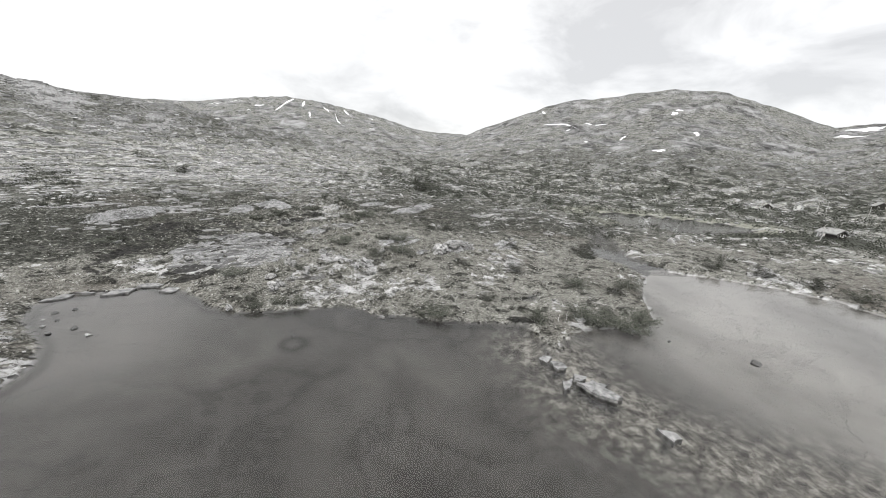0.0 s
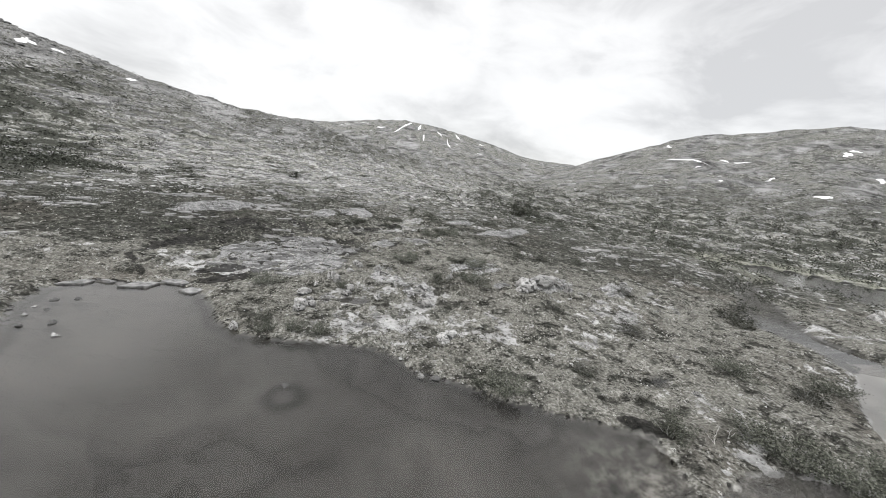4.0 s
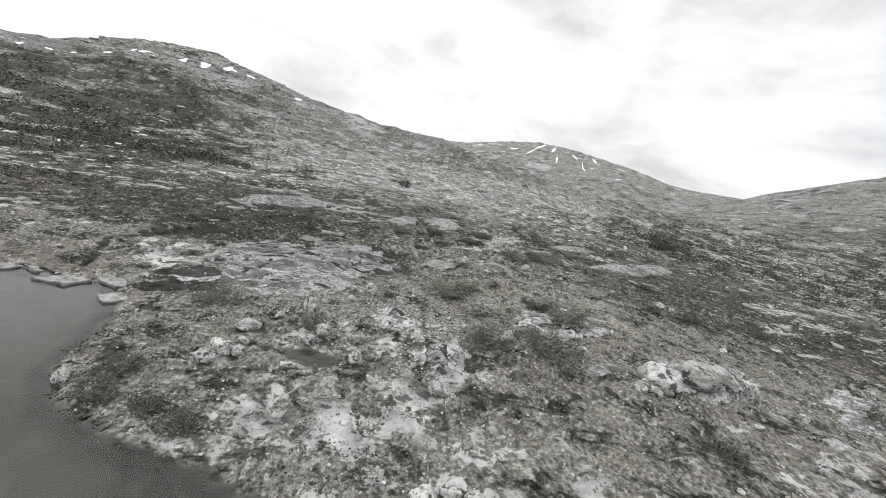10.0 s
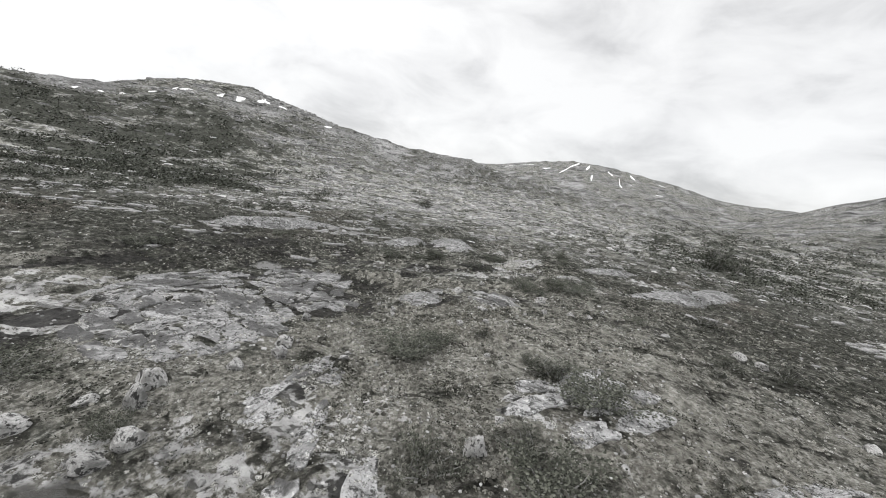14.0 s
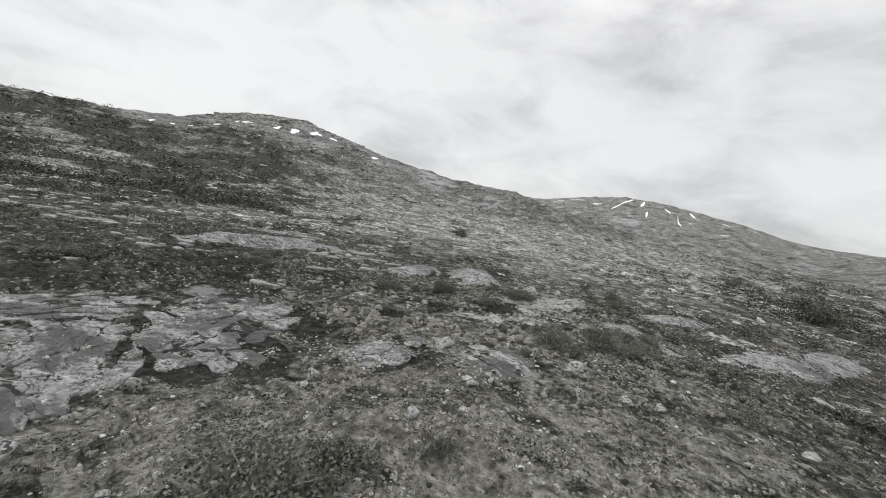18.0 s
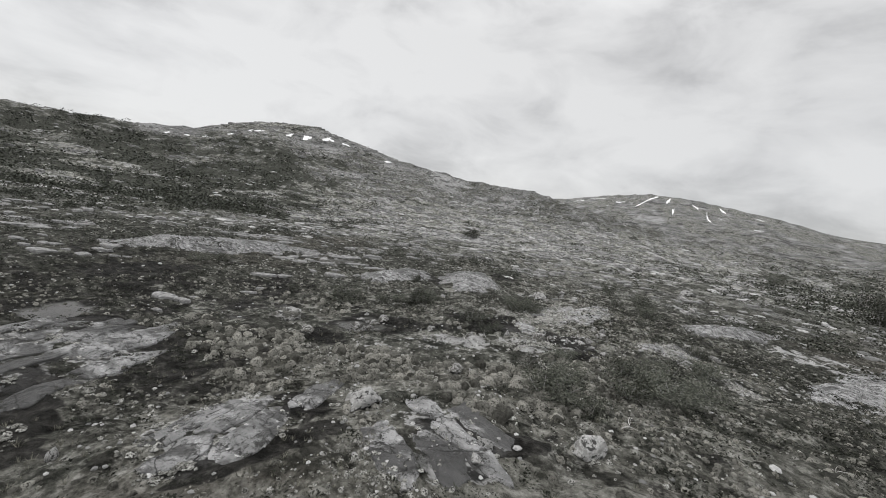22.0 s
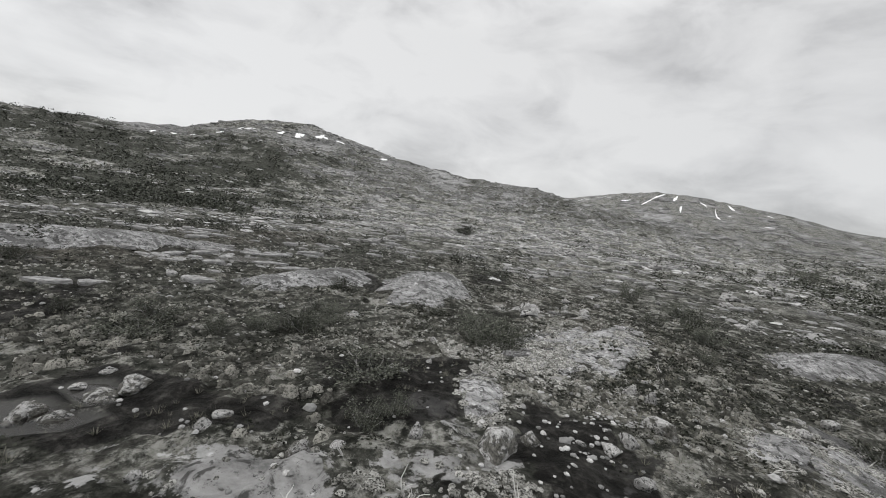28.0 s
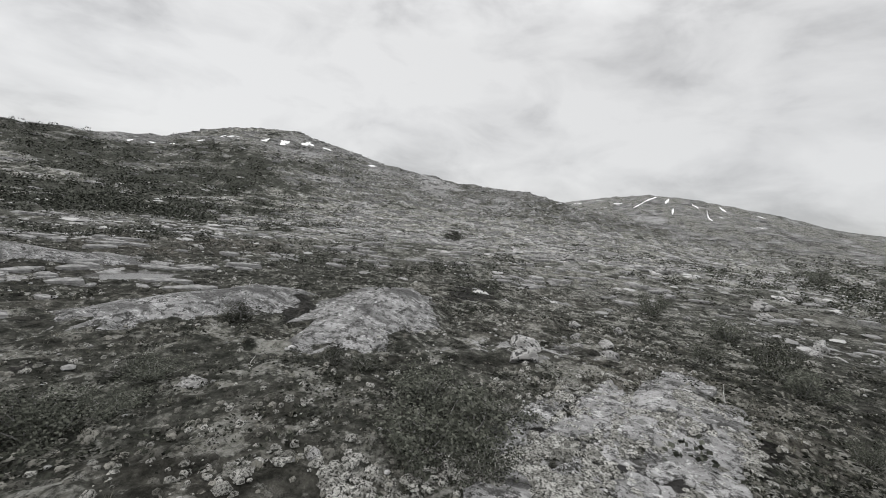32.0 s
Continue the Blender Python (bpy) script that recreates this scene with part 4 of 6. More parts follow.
SLAB_STONES = [(-1.07, 24.6, 0.38, 0.19), (1.34, 29.95, 0.12, 0.09), (-1.35, 25.37, 0.42, 0.53), (3.28, 27.6, 0.55, 0.22), (5.54, 28.8, 0.29, 0.25), (6.61, 29.33, 0.41, 0.39), (3.02, 27.84, 0.41, 0.32),
               (8.19, 30.06, 0.58, 0.3), (3.76, 28.33, 0.28, 0.26), (0.98, 31.02, 1.08, 0.6), (-4.86, 25.08, 0.2, 0.15), (3.56, 28.72, 0.22, 0.2), (2.41, 24.71, 0.5, 0.32), (-2.55, 26.48, 0.28, 0.31),
               (3.62, 25.57, 0.42, 0.29), (10.41, 32.29, 0.45, 0.35), (4.59, 26.23, 0.27, 0.21), (4.42, 30.11, 0.36, 0.25), (6.43, 32.05, 0.92, 0.61), (9.27, 30.19, 0.49, 0.36), (17.41, 30.36, 0.82, 0.62),
               (4.41, 30.74, 0.48, 0.22), (18.3, 29.85, 0.74, 0.51)]
BOG_STONES = [(-0.26, 37.27, 0.26, 0.23), (6.17, 40.89, 0.32, 0.26), (1.26, 38.73, 0.53, 0.39), (0.97, 42.38, 0.26, 0.18), (1.64, 39.13, 0.31, 0.16), (0.48, 42.67, 0.25, 0.11), (1.62, 43.24, 0.13, 0.1),
              (3.91, 40.56, 1.07, 0.58), (2.56, 40.12, 0.34, 0.34), (-3.74, 37.31, 0.69, 0.5), (2.69, 34.79, 0.4, 0.3), (-3.24, 37.56, 0.6, 0.3), (2.26, 34.71, 0.71, 0.44), (-0.66, 38.82, 0.36, 0.18),
              (1.1, 43.6, 0.27, 0.19), (5.19, 41.75, 0.23, 0.13), (6.01, 42.24, 0.43, 0.39), (6.58, 42.91, 0.68, 0.56), (-3.22, 38.8, 0.81, 0.28), (6.45, 37.89, 0.29, 0.17), (-4.22, 38.76, 0.37, 0.15),
              (7.09, 38.43, 0.24, 0.2), (5.76, 38.19, 0.25, 0.25), (5.14, 38.55, 0.3, 0.16), (6.38, 39.19, 0.33, 0.22), (5.27, 39, 0.85, 0.42), (-4.64, 35.16, 0.75, 0.3), (6.66, 40.51, 0.34, 0.28),
              (-0.56, 38.4, 0.37, 0.17), (4.34, 41.2, 0.53, 0.25), (5.75, 41.88, 0.46, 0.25), (-6.89, 36.25, 1.6, 0.46), (-3.42, 38.27, 0.74, 0.33), (-4.11, 38.2, 0.34, 0.19)]
LAST_STONES = [(0.4, 45.3, 0.28, 0.21), (6.57, 44.75, 0.35, 0.38), (6.1, 44.92, 0.37, 0.37), (7.15, 49.27, 0.18, 0.14), (-3.24, 45.91, 0.56, 0.29), (8.96, 48.01, 0.19, 0.14), (10.79, 45.53, 0.3, 0.2),
               (9.85, 45.7, 0.34, 0.26), (9.3, 45.69, 0.32, 0.19), (10.14, 46.86, 0.35, 0.26), (2.12, 51.96, 1.15, 0.43), (4.48, 54.09, 0.72, 0.47), (15.16, 37.86, 0.29, 0.26), (11.85, 45.56, 0.65, 0.34),
               (3.43, 55.12, 0.52, 0.36), (10.95, 47.26, 0.39, 0.35), (14.05, 44.03, 0.53, 0.22), (1.96, 53.06, 1.14, 0.32), (4.91, 59.23, 0.64, 0.25), (4.33, 55.65, 0.75, 0.4), (3.28, 56.61, 0.48, 0.38),
               (13.84, 65.09, 0.83, 0.44), (6.15, 65.08, 0.58, 0.39), (3.09, 58.59, 0.56, 0.42), (9.2, 69.21, 0.5, 0.43), (15.08, 67.59, 0.76, 0.66), (16.56, 80.54, 2.36, 0.66), (14.58, 66.41, 0.84, 0.73)]
FAR_STONES = [(-1.3, 100.2, 3.4, 2.2), (-3.5, 101.4, 2.2, 1.3), (11.6, 102.4, 3.6, 1.5), (-18.6, 112.4, 2.0, 1.4), (-18.5, 119.3, 1.8, 1.8), (15.3, 76.0, 1.5, 0.7), (0.5, 68.5, 0.9, 0.4), (-19.7, 105.7, 1.4, 1.0),
              (-16.5, 100, 1.5, 0.9), (24, 96, 1.7, 0.9), (6, 88, 1.2, 0.6)]
count = 0
for stones, label, group in (
        (LAKE_STONES, "wet dark granite stone standing in the shallow lake", "stones in the lake"),
        (FIRST_STONES, "large pale granite boulder spotted with black lichen", "boulders on the heath"),
        (RIDGE_STONES, "weathered grey boulder half sunk in heath", "boulders on the heath"),
        (SLAB_STONES, "clean pale boulder lying on wet bedrock", "boulders on the wet bedrock"),
        (BOG_STONES, "rounded pale stone bedded in dark boggy ground", "stones in the bog"),
        (LAST_STONES, "grey granite stone with lichen among dwarf birch", "boulders on the heath"),
        (FAR_STONES, "big pale boulder on the distant heath slope", "boulders on the far slope")):
    for x, y, wide, high in stones:
        ob = set_boulder(x, y, wide, high, label, group, count, floor=-0.06 if group == "stones in the lake" else None)
        if group == "stones in the lake" and (y < 0 or count % 3) or group == "stones in the bog" and wide > 0.5:
            ob.material_slots[0].link = "OBJECT"
            ob.material_slots[0].material = WETROCK if "lake" in group else MOSSROCK
        count += 1


# ---- flat slabs between the two arms of the lake ----
def flat_rock(ring, top, k):
    rng = random.Random(k)
    bm = bmesh.new()
    fine_ring = []
    for (ax, ay), (bx, by) in zip(ring, ring[1:] + ring[:1]):
        for s in (0, 0.35, 0.7):
            fine_ring.append((ax + (bx - ax) * s + rng.uniform(-0.05, 0.05), ay + (by - ay) * s + rng.uniform(-0.05, 0.05)))
    low = [bm.verts.new((x, y, -0.25)) for x, y in fine_ring]
    high = [bm.verts.new((x + rng.uniform(-0.03, 0.03), y + rng.uniform(-0.03, 0.03), top + rng.uniform(-0.04, 0.04))) for x, y in fine_ring]
    cx, cy = sum(p[0] for p in ring) / len(ring), sum(p[1] for p in ring) / len(ring)
    mid, n = bm.verts.new((cx, cy, top + 0.03)), len(high)
    for j in range(n):
        bm.faces.new((low[j], low[(j + 1) % n], high[(j + 1) % n], high[j]))
        bm.faces.new((high[j], high[(j + 1) % n], mid))
    bmesh.ops.recalc_face_normals(bm, faces=bm.faces[:])
    bmesh.ops.subdivide_edges(bm, edges=[e for e in bm.edges if e.calc_length() > 0.25], cuts=1, use_grid_fill=True)
    return tagged(part("flat_rock", bm, LAKESLAB), "thin grey bedrock slab lying in shallow lake water", "rock", "slabs in the lake")


for k, (ring, top) in enumerate((
        ([(8.7, -6.7), (9.4, -7.0), (9.2, -7.7), (8.5, -7.6)], 0.16), ([(8.6, -9.2), (9.6, -9.5), (9.9, -11.2), (9.4, -11.3), (8.8, -10.6)], 0.2), ([(7.9, -8.7), (8.7, -8.7), (7.8, -9.4), (7.4, -9.4)], 0.1),
        ([(9.1, -8.4), (9.7, -8.9), (9.0, -9.1), (8.6, -8.9)], 0.14), ([(9.5, -13.5), (10.0, -14.0), (10.1, -14.5), (9.4, -14.5)], 0.1), ([(8.9, -5.8), (9.3, -6.3), (8.5, -6.6), (8.4, -6.1)], 0.08),
        ([(9.7, -9.2), (10.2, -10.0), (9.7, -10.2), (9.3, -9.7)], 0.1),
        ([(-22.3, 13.2), (-20.9, 13.5), (-20.6, 14.3), (-22.0, 14.2)], 0.1), ([(-20.9, 14.4), (-19.6, 14.1), (-19.1, 14.8), (-20.4, 15.3)], 0.14), ([(-18.9, 13.4), (-17.3, 13.6), (-16.9, 14.6), (-18.2, 14.7)], 0.12),
        ([(-17.0, 14.9), (-15.4, 14.5), (-14.4, 15.2), (-15.9, 16.2)], 0.16), ([(-21.9, 15.0), (-20.9, 15.2), (-20.5, 16.2), (-21.7, 16.0)], 0.2), ([(-15.2, 13.4), (-14.2, 12.9), (-13.7, 13.7), (-14.6, 14.1)], 0.12))):
    flat_rock(ring, top, k)


# ---- bedrock coming through the heath: each outcrop an object, its slabs the parts ----
def slab_part(cx, cy, a, b, turn, thick, k, parent):
    rng = np.random.default_rng(k)
    n, q = 30, np.array([0.0, 0.3, 0.58, 0.8, 0.93, 1.0, 1.06])
    u = np.linspace(0, 2 * np.pi, n, endpoint=False)
    squared = 1 / (np.abs(np.cos(u)) ** 3 + np.abs(np.sin(u)) ** 3) ** (1 / 3)
    edge = squared * (1 + 0.10 * np.sin(2 * u + rng.uniform(0, 6)) + 0.10 * np.sin(3 * u + rng.uniform(0, 6)) + 0.07 * np.sin(5 * u + rng.uniform(0, 6)) + rng.uniform(-0.07, 0.07, n))
    c, s = math.cos(radians(turn)), math.sin(radians(turn))
    px, py = a * q[:, None] * edge * np.cos(u), b * q[:, None] * edge * np.sin(u)
    x, y = cx + px * c - py * s, cy + px * s + py * c
    base = seated(x, y)
    fall = np.where(q < 0.95, 1.0 - 0.25 * q**3, np.where(q < 1.03, 0.45, -1.6))[:, None]
    rugged = 0.10 * thick * 4 * fractal(x * 1.4, y * 1.4, 3, 205) + 0.03 * fractal(x * 5, y * 5, 2, 211)
    tilt = rng.uniform(-0.02, 0.02) * px + rng.uniform(-0.07, 0.02) * py
    z = base + thick * fall + (rugged + tilt) * (q < 1.03)[:, None]
    bm = bmesh.new()
    rings = [[bm.verts.new(p) for p in zip(x[j], y[j], z[j])] for j in range(1, len(q))]
    mid = bm.verts.new((cx, cy, float(z[0].mean())))
    for j in range(n):
        bm.faces.new((mid, rings[0][j], rings[0][(j + 1) % n]))
    for r0, r1 in zip(rings, rings[1:]):
        for j in range(n):
            bm.faces.new((r0[j], r1[j], r1[(j + 1) % n], r0[(j + 1) % n]))
    return part("slab", bm, SLAB if (17 if cx > -6 else 13) < cy < 36 and cx < 6 else PALESLAB, parent)


def slab_material(name, low, mid, high, crusted, stained, spotted):
    """Ice-scoured gneiss: crust lichen, black lichen, dark weathering stains, hairline joints."""
    m, nt, b = material(name, 0.8)
    here, along = place_of(nt), place_of(nt, (0.75, 1.3, 1.0), -27)
    grain, crust = noise_node(nt, here, 16.0, 7.0, 0.75), noise_node(nt, here, 4.5, 9.0, 0.8, 0.3)
    bands, black = noise_node(nt, along, 1.1, 8.0, 0.62, 0.4), noise_node(nt, here, 3.2, 13.0, 0.88, 0.3)
    stone = ramp_node(nt, bands, [(0.36, grey(low)), (0.5, grey(mid)), (0.64, grey(high))])
    stone = mix_node(nt, ramp_node(nt, crust, [(0.62 - 0.12 * crusted, grey(0)), (0.65 - 0.12 * crusted, grey(0.8))]), stone, (0.55, 0.55, 0.535))
    stone = mix_node(nt, ramp_node(nt, black, [(0.395 + 0.08 * spotted, grey(0.95)), (0.417 + 0.08 * spotted, grey(0))]), stone, (0.03, 0.03, 0.028))
    stone = mix_node(nt, ramp_node(nt, grain, [(0.36, grey(0.7)), (0.46, grey(0))]), stone, (0.09, 0.088, 0.082))
    stains = ramp_node(nt, noise_node(nt, along, 0.45, 7.0, 0.62, 0.6), [(0.60 - 0.12 * stained, grey(0)), (0.66 - 0.12 * stained, grey(0.85))])
    stone = mix_node(nt, stains, stone, (0.045, 0.044, 0.043))
    joints = crack_lines(nt, along, 0.55, 0.004, 0.011)
    stone = mix_node(nt, math_node(nt, "MULTIPLY", joints, 0.7), stone, (0.02, 0.02, 0.018))
    nt.links.new(stone, b.inputs["Base Color"])
    nt.links.new(mix_node(nt, stains, grey(0.85), grey(0.45)), b.inputs["Roughness"])
    relief = math_node(nt, "ADD", math_node(nt, "MULTIPLY", grain, 0.4), math_node(nt, "ADD", math_node(nt, "MULTIPLY", crust, 0.7), bands))
    bump_node(nt, b, math_node(nt, "SUBTRACT", relief, math_node(nt, "MULTIPLY", joints, 0.5)), 0.9, 0.06)
    return m


SLAB = slab_material("wet_scoured_gneiss", 0.12, 0.21, 0.31, 0.3, 0.9, 0.75)
PALESLAB = slab_material("lichened_gneiss", 0.16, 0.27, 0.37, 0.5, 0.5, 0.9)
WHALESLAB = slab_material("bare_gneiss", 0.14, 0.23, 0.32, 0.5, 0.55, 0.95)


def outcrop(hx, hy, a, b, turn, high, k):
    rng = random.Random(k * 13 + 5)
    root = new("bedrock_outcrop")
    root.location = (hx, hy, ground_at(hx, hy))
    big = 1.0 if max(a, b) < 4.5 else 1.5
    if a < b:
        a, b, turn = b, a, turn + 90
    c, s = math.cos(radians(turn)), math.sin(radians(turn))
    rows = max(1, round(2 * b / (0.85 * big)))
    made = 0
    for row in range(rows):
        v = b * (-1 + (2 * row + 1) / rows)
        reach = a * math.sqrt(max(0.05, 1 - (v / b) ** 2))
        u = -reach + rng.uniform(0, 0.3)
        while u < reach - 0.25:
            long = min(rng.uniform(0.8, 2.9) * big, 2 * reach)
            if rng.random() < (0.85 if a > 3 else 0.62):
                uu, vv = u + long / 2, v + rng.uniform(-0.1, 0.1)
                slab = slab_part(hx + uu * c - vv * s, hy + uu * s + vv * c, long * 0.5, b / rows * rng.uniform(0.8, 0.98), turn + rng.uniform(-4, 4), rng.uniform(0.02, 0.06) * big, k * 97 + made, root)
                slab.matrix_parent_inverse = Matrix.Translation((-hx, -hy, -root.location.z))
                made += 1
            u += long + rng.uniform(0.0, 0.22)
    if not made:
        slab = slab_part(hx, hy, a * 0.9, b * 0.9, turn, 0.05, k * 97, root)
        slab.matrix_parent_inverse = Matrix.Translation((-hx, -hy, -root.location.z))
    tagged(root, "pale ice-scoured gneiss slabs with dark fissures in heath", "bedrock", "bedrock outcrops")


def whaleback(hx, hy, a, b, turn, high, k):
    """A long smooth hump of scoured rock with a steep broken flank."""
    rng = np.random.default_rng(k + 400)
    n, q = 72, np.concatenate([np.linspace(0.08, 0.86, 12), [0.93, 0.98, 1.03, 1.08]])
    u = np.linspace(0, 2 * np.pi, n, endpoint=False)
    edge = 1.1 + 0.13 * np.sin(2 * u + rng.uniform(0, 6)) + 0.11 * np.sin(5 * u + rng.uniform(0, 6)) + 0.08 * np.sin(9 * u + rng.uniform(0, 6)) + rng.uniform(-0.08, 0.08, n)
    c, s = math.cos(radians(turn)), math.sin(radians(turn))
    px, py = a * q[:, None] * edge * np.cos(u), b * q[:, None] * edge * np.sin(u)
    x, y = hx + px * c - py * s, hy + px * s + py * c
    steep = 0.5 + 0.5 * np.sin(u + math.pi) * np.ones_like(x)
    ledge = np.abs(rough(px * 0.35 + 3 * k, py * 1.7, 301))
    z = seated(x, y) + (0.07 + 0.06 * steep) * (1 - q[:, None] ** 4) + 0.05 * fractal(px * 0.5, py * 0.9, 3, 305) - 0.03 * (ledge < 0.09)
    z = np.where(q[:, None] > 1.0, height(x, y, False) - 0.12 - 1.5 * (q[:, None] - 1.0), z)
    bm = bmesh.new()
    rings = [[bm.verts.new(p) for p in zip(x[j], y[j], z[j])] for j in range(len(q))]
    bm.faces.new(rings[0])
    for r0, r1 in zip(rings, rings[1:]):
        for j in range(n):
            bm.faces.new((r0[j], r1[j], r1[(j + 1) % n], r0[(j + 1) % n]))
    tagged(part("whaleback_rock", bm, WHALESLAB, smooth=True), "long pale whaleback of scoured bedrock rising from heath", "bedrock", "whaleback rocks")


for k, hump in enumerate(WHALEBACKS):
    whaleback(*hump, k)
for k, hump in enumerate(HUMPS):
    if hump[1] < 100 and hump not in WHALEBACKS:
        outcrop(*hump, k)


# ---- bushes ----
def bush_parts(seed):
    rng = random.Random(seed)
    wood, leaves = bmesh.new(), bmesh.new()
    tips = []
    for k in range(11):
        a, lean = 2 * math.pi * k / 11 + rng.uniform(-0.3, 0.3), rng.uniform(0.2, 0.95)
        p, path = Vector((0.05 * math.cos(a), 0.05 * math.sin(a), -0.12)), []
        way = Vector((math.cos(a) * lean, math.sin(a) * lean, 1.15 - 0.6 * lean)).normalized()
        for s in range(5):
            path.append(p.copy())
            p = p + way * rng.uniform(0.11, 0.17)
            way = (way + Vector((rng.uniform(-0.35, 0.35), rng.uniform(-0.35, 0.35), rng.uniform(-0.1, 0.2)))).normalized()
        limb(wood, path, 0.018, 0.006, 4)
        tips += path[2:] + [p]
    for q in list(tips):
        for _ in range(44):
            c = q + Vector((rng.gauss(0, 0.085), rng.gauss(0, 0.085), rng.gauss(0.01, 0.055)))
            if c.z < 0:
                c.z = rng.uniform(0.0, 0.06)
            d = Vector((rng.gauss(0, 1), rng.gauss(0, 1), rng.gauss(0.3, 0.6))).normalized()
            side = d.orthogonal().normalized()
            l, w = rng.uniform(0.028, 0.062), rng.uniform(0.009, 0.02)
            vs = [leaves.verts.new(c + d * a + side * b) for a, b in ((0, 0), (l * 0.5, w), (l, 0), (l * 0.5, -w))]
            leaves.faces.new(vs)
    return wood, leaves


def bush(seed):
    wood, leaves = bush_parts(seed)
    root = new("willow_bush")
    part("stem", wood, TWIG, root, "thin grey twigs")
    part("crown", leaves, LEAF, root)
    return tagged(root, "low grey-green willow bush growing among heath", "bush", "willow bushes")


SHORE_BUSHES = [(18.2, -5.2, 3.2, 1.5), (16.9, -3.6, 2.8, 1.4), (20.4, -4.6, 2.4, 1.4), (16.3, -2.1, 2.6, 1.2), (11.9, -1.6, 2, 1.2), (10.6, 3.9, 1.9, 0.7), (21.8, 4.1, 2.8, 1),
                (32.8, 12.8, 2.8, 1.3), (27.3, 2.1, 2.6, 1.1), (24, 1, 2.4, 1.1), (46, 4, 3, 1.4), (49.5, 0, 3, 1.5), (51, -5, 3.2, 1.6), (50.5, -9, 3, 1.4),
                (-4.97, 7.2, 1.31, 0.75), (-6.53, 7.5, 1.34, 0.77), (-8.11, 7.6, 1.17, 0.78), (-8.41, 8.72, 1.33, 0.66), (4.76, 1.93, 2.34, 1.17)]
HEATH_BUSHES = [(6.81, 21.58, 2.31, 0.77), (5.85, 22.1, 0.84, 0.56), (1.22, 20.69, 2.54, 0.99), (1.9, 22.15, 1.59, 0.64), (6.69, 15.29, 2.49, 1.16), (3.69, 23.48, 1.02, 0.51), (-4.19, 13.5, 1.02, 0.68),
                (3.49, 15.07, 1.89, 1.03), (5.86, 16.48, 1.85, 0.74), (-9.91, 14.5, 2.21, 0.8), (12.68, 12.25, 1.93, 0.72), (-21.5, 29.42, 1.91, 0.7), (8.26, 20.07, 2.87, 1.08), (-22.48, 28.32, 2.59, 0.69),
                (18.12, 10.02, 2.7, 1.12), (33.59, 14.92, 3.98, 1.71), (24.7, 19.3, 2.6, 0.9), (26, 31.4, 2, 0.8), (16.1, 28.3, 1.9, 0.6), (19.1, 28.9, 2.2, 0.7)]
MOOR_BUSHES = [(5.48, 35.93, 1.76, 0.68), (1.61, 40.02, 0.83, 0.52), (1.94, 40.47, 0.65, 0.43), (4.31, 36.33, 1.1, 0.66), (8.39, 38.17, 1.77, 0.89), (7.41, 38.3, 1.42, 0.71), (-5.67, 42.28, 0.63, 0.51),
               (6.41, 34.23, 1.32, 0.66), (7.47, 35.97, 1.64, 0.89), (-6.79, 40.56, 1.78, 0.65), (10.04, 38.46, 1.51, 0.67), (-5.26, 41.87, 0.68, 0.61), (12.48, 32.1, 1.39, 0.52), (-10.75, 40.46, 0.74, 0.55),
               (9.07, 39.55, 1.7, 0.75), (5.22, 34.76, 1.97, 0.79), (8.97, 36.83, 2.04, 0.82), (-19.1, 41.95, 1.27, 0.76), (5.25, 38.21, 1.48, 0.47), (18.89, 38.49, 3.14, 0.94), (10.55, 41.56, 2.21, 0.63),
               (-19.66, 40.75, 1.58, 0.76), (0.32, 41.84, 1.94, 0.65), (-7.74, 41.55, 2.07, 0.66)]
LAST_BUSHES = [(2.67, 46.19, 0.98, 0.65), (-3.49, 43.8, 1.27, 0.76), (1.65, 46.21, 1.4, 0.7), (8.93, 50.63, 0.63, 0.63), (0.83, 48.06, 1.53, 0.71), (-4.94, 45.71, 0.96, 0.48), (-1.68, 48.26, 0.68, 0.49),
               (-1.12, 48.62, 0.82, 0.41), (1.96, 47.16, 1.92, 0.89), (9.69, 55.27, 1.65, 0.99), (-4.26, 45.74, 0.99, 0.5), (-7.28, 50.05, 1.35, 0.77), (11.12, 45.48, 1.16, 0.58), (9.49, 56.74, 1.41, 1.41),
               (7.66, 56.88, 1.24, 0.59), (2.37, 48.07, 1.38, 0.55), (9.97, 64.41, 1.93, 1.16), (7.13, 68.25, 2.03, 1.63), (41.14, 92.55, 5.52, 3.94), (45.29, 95.87, 7.1, 3.55), (51.66, 107.16, 9.12, 3.42),
               (-26.7, 117.46, 5.31, 2.66), (51.94, 160.61, 5.78, 3.47), (-4.2, 43.9, 1.5, 0.75), (-5.0, 43.3, 1.2, 0.6), (-3.3, 44.6, 1.0, 0.5)]
TEMPLATES = [bush(k) for k in range(5)]
spots = [spot for some in (SHORE_BUSHES, HEATH_BUSHES, MOOR_BUSHES, LAST_BUSHES) for spot in some]
for k, (x, y, wide, high) in enumerate(spots):
    rng = random.Random(k)
    grown = TEMPLATES[k] if k < 5 else copy_thing(TEMPLATES[k % 5], Matrix())
    grown.matrix_world = Matrix.LocRotScale((x, y, ground_at(x, y) - 0.02), Euler((0, 0, rng.uniform(0, 6.28))), (wide * 0.95, wide * 0.95, high * 1.35))


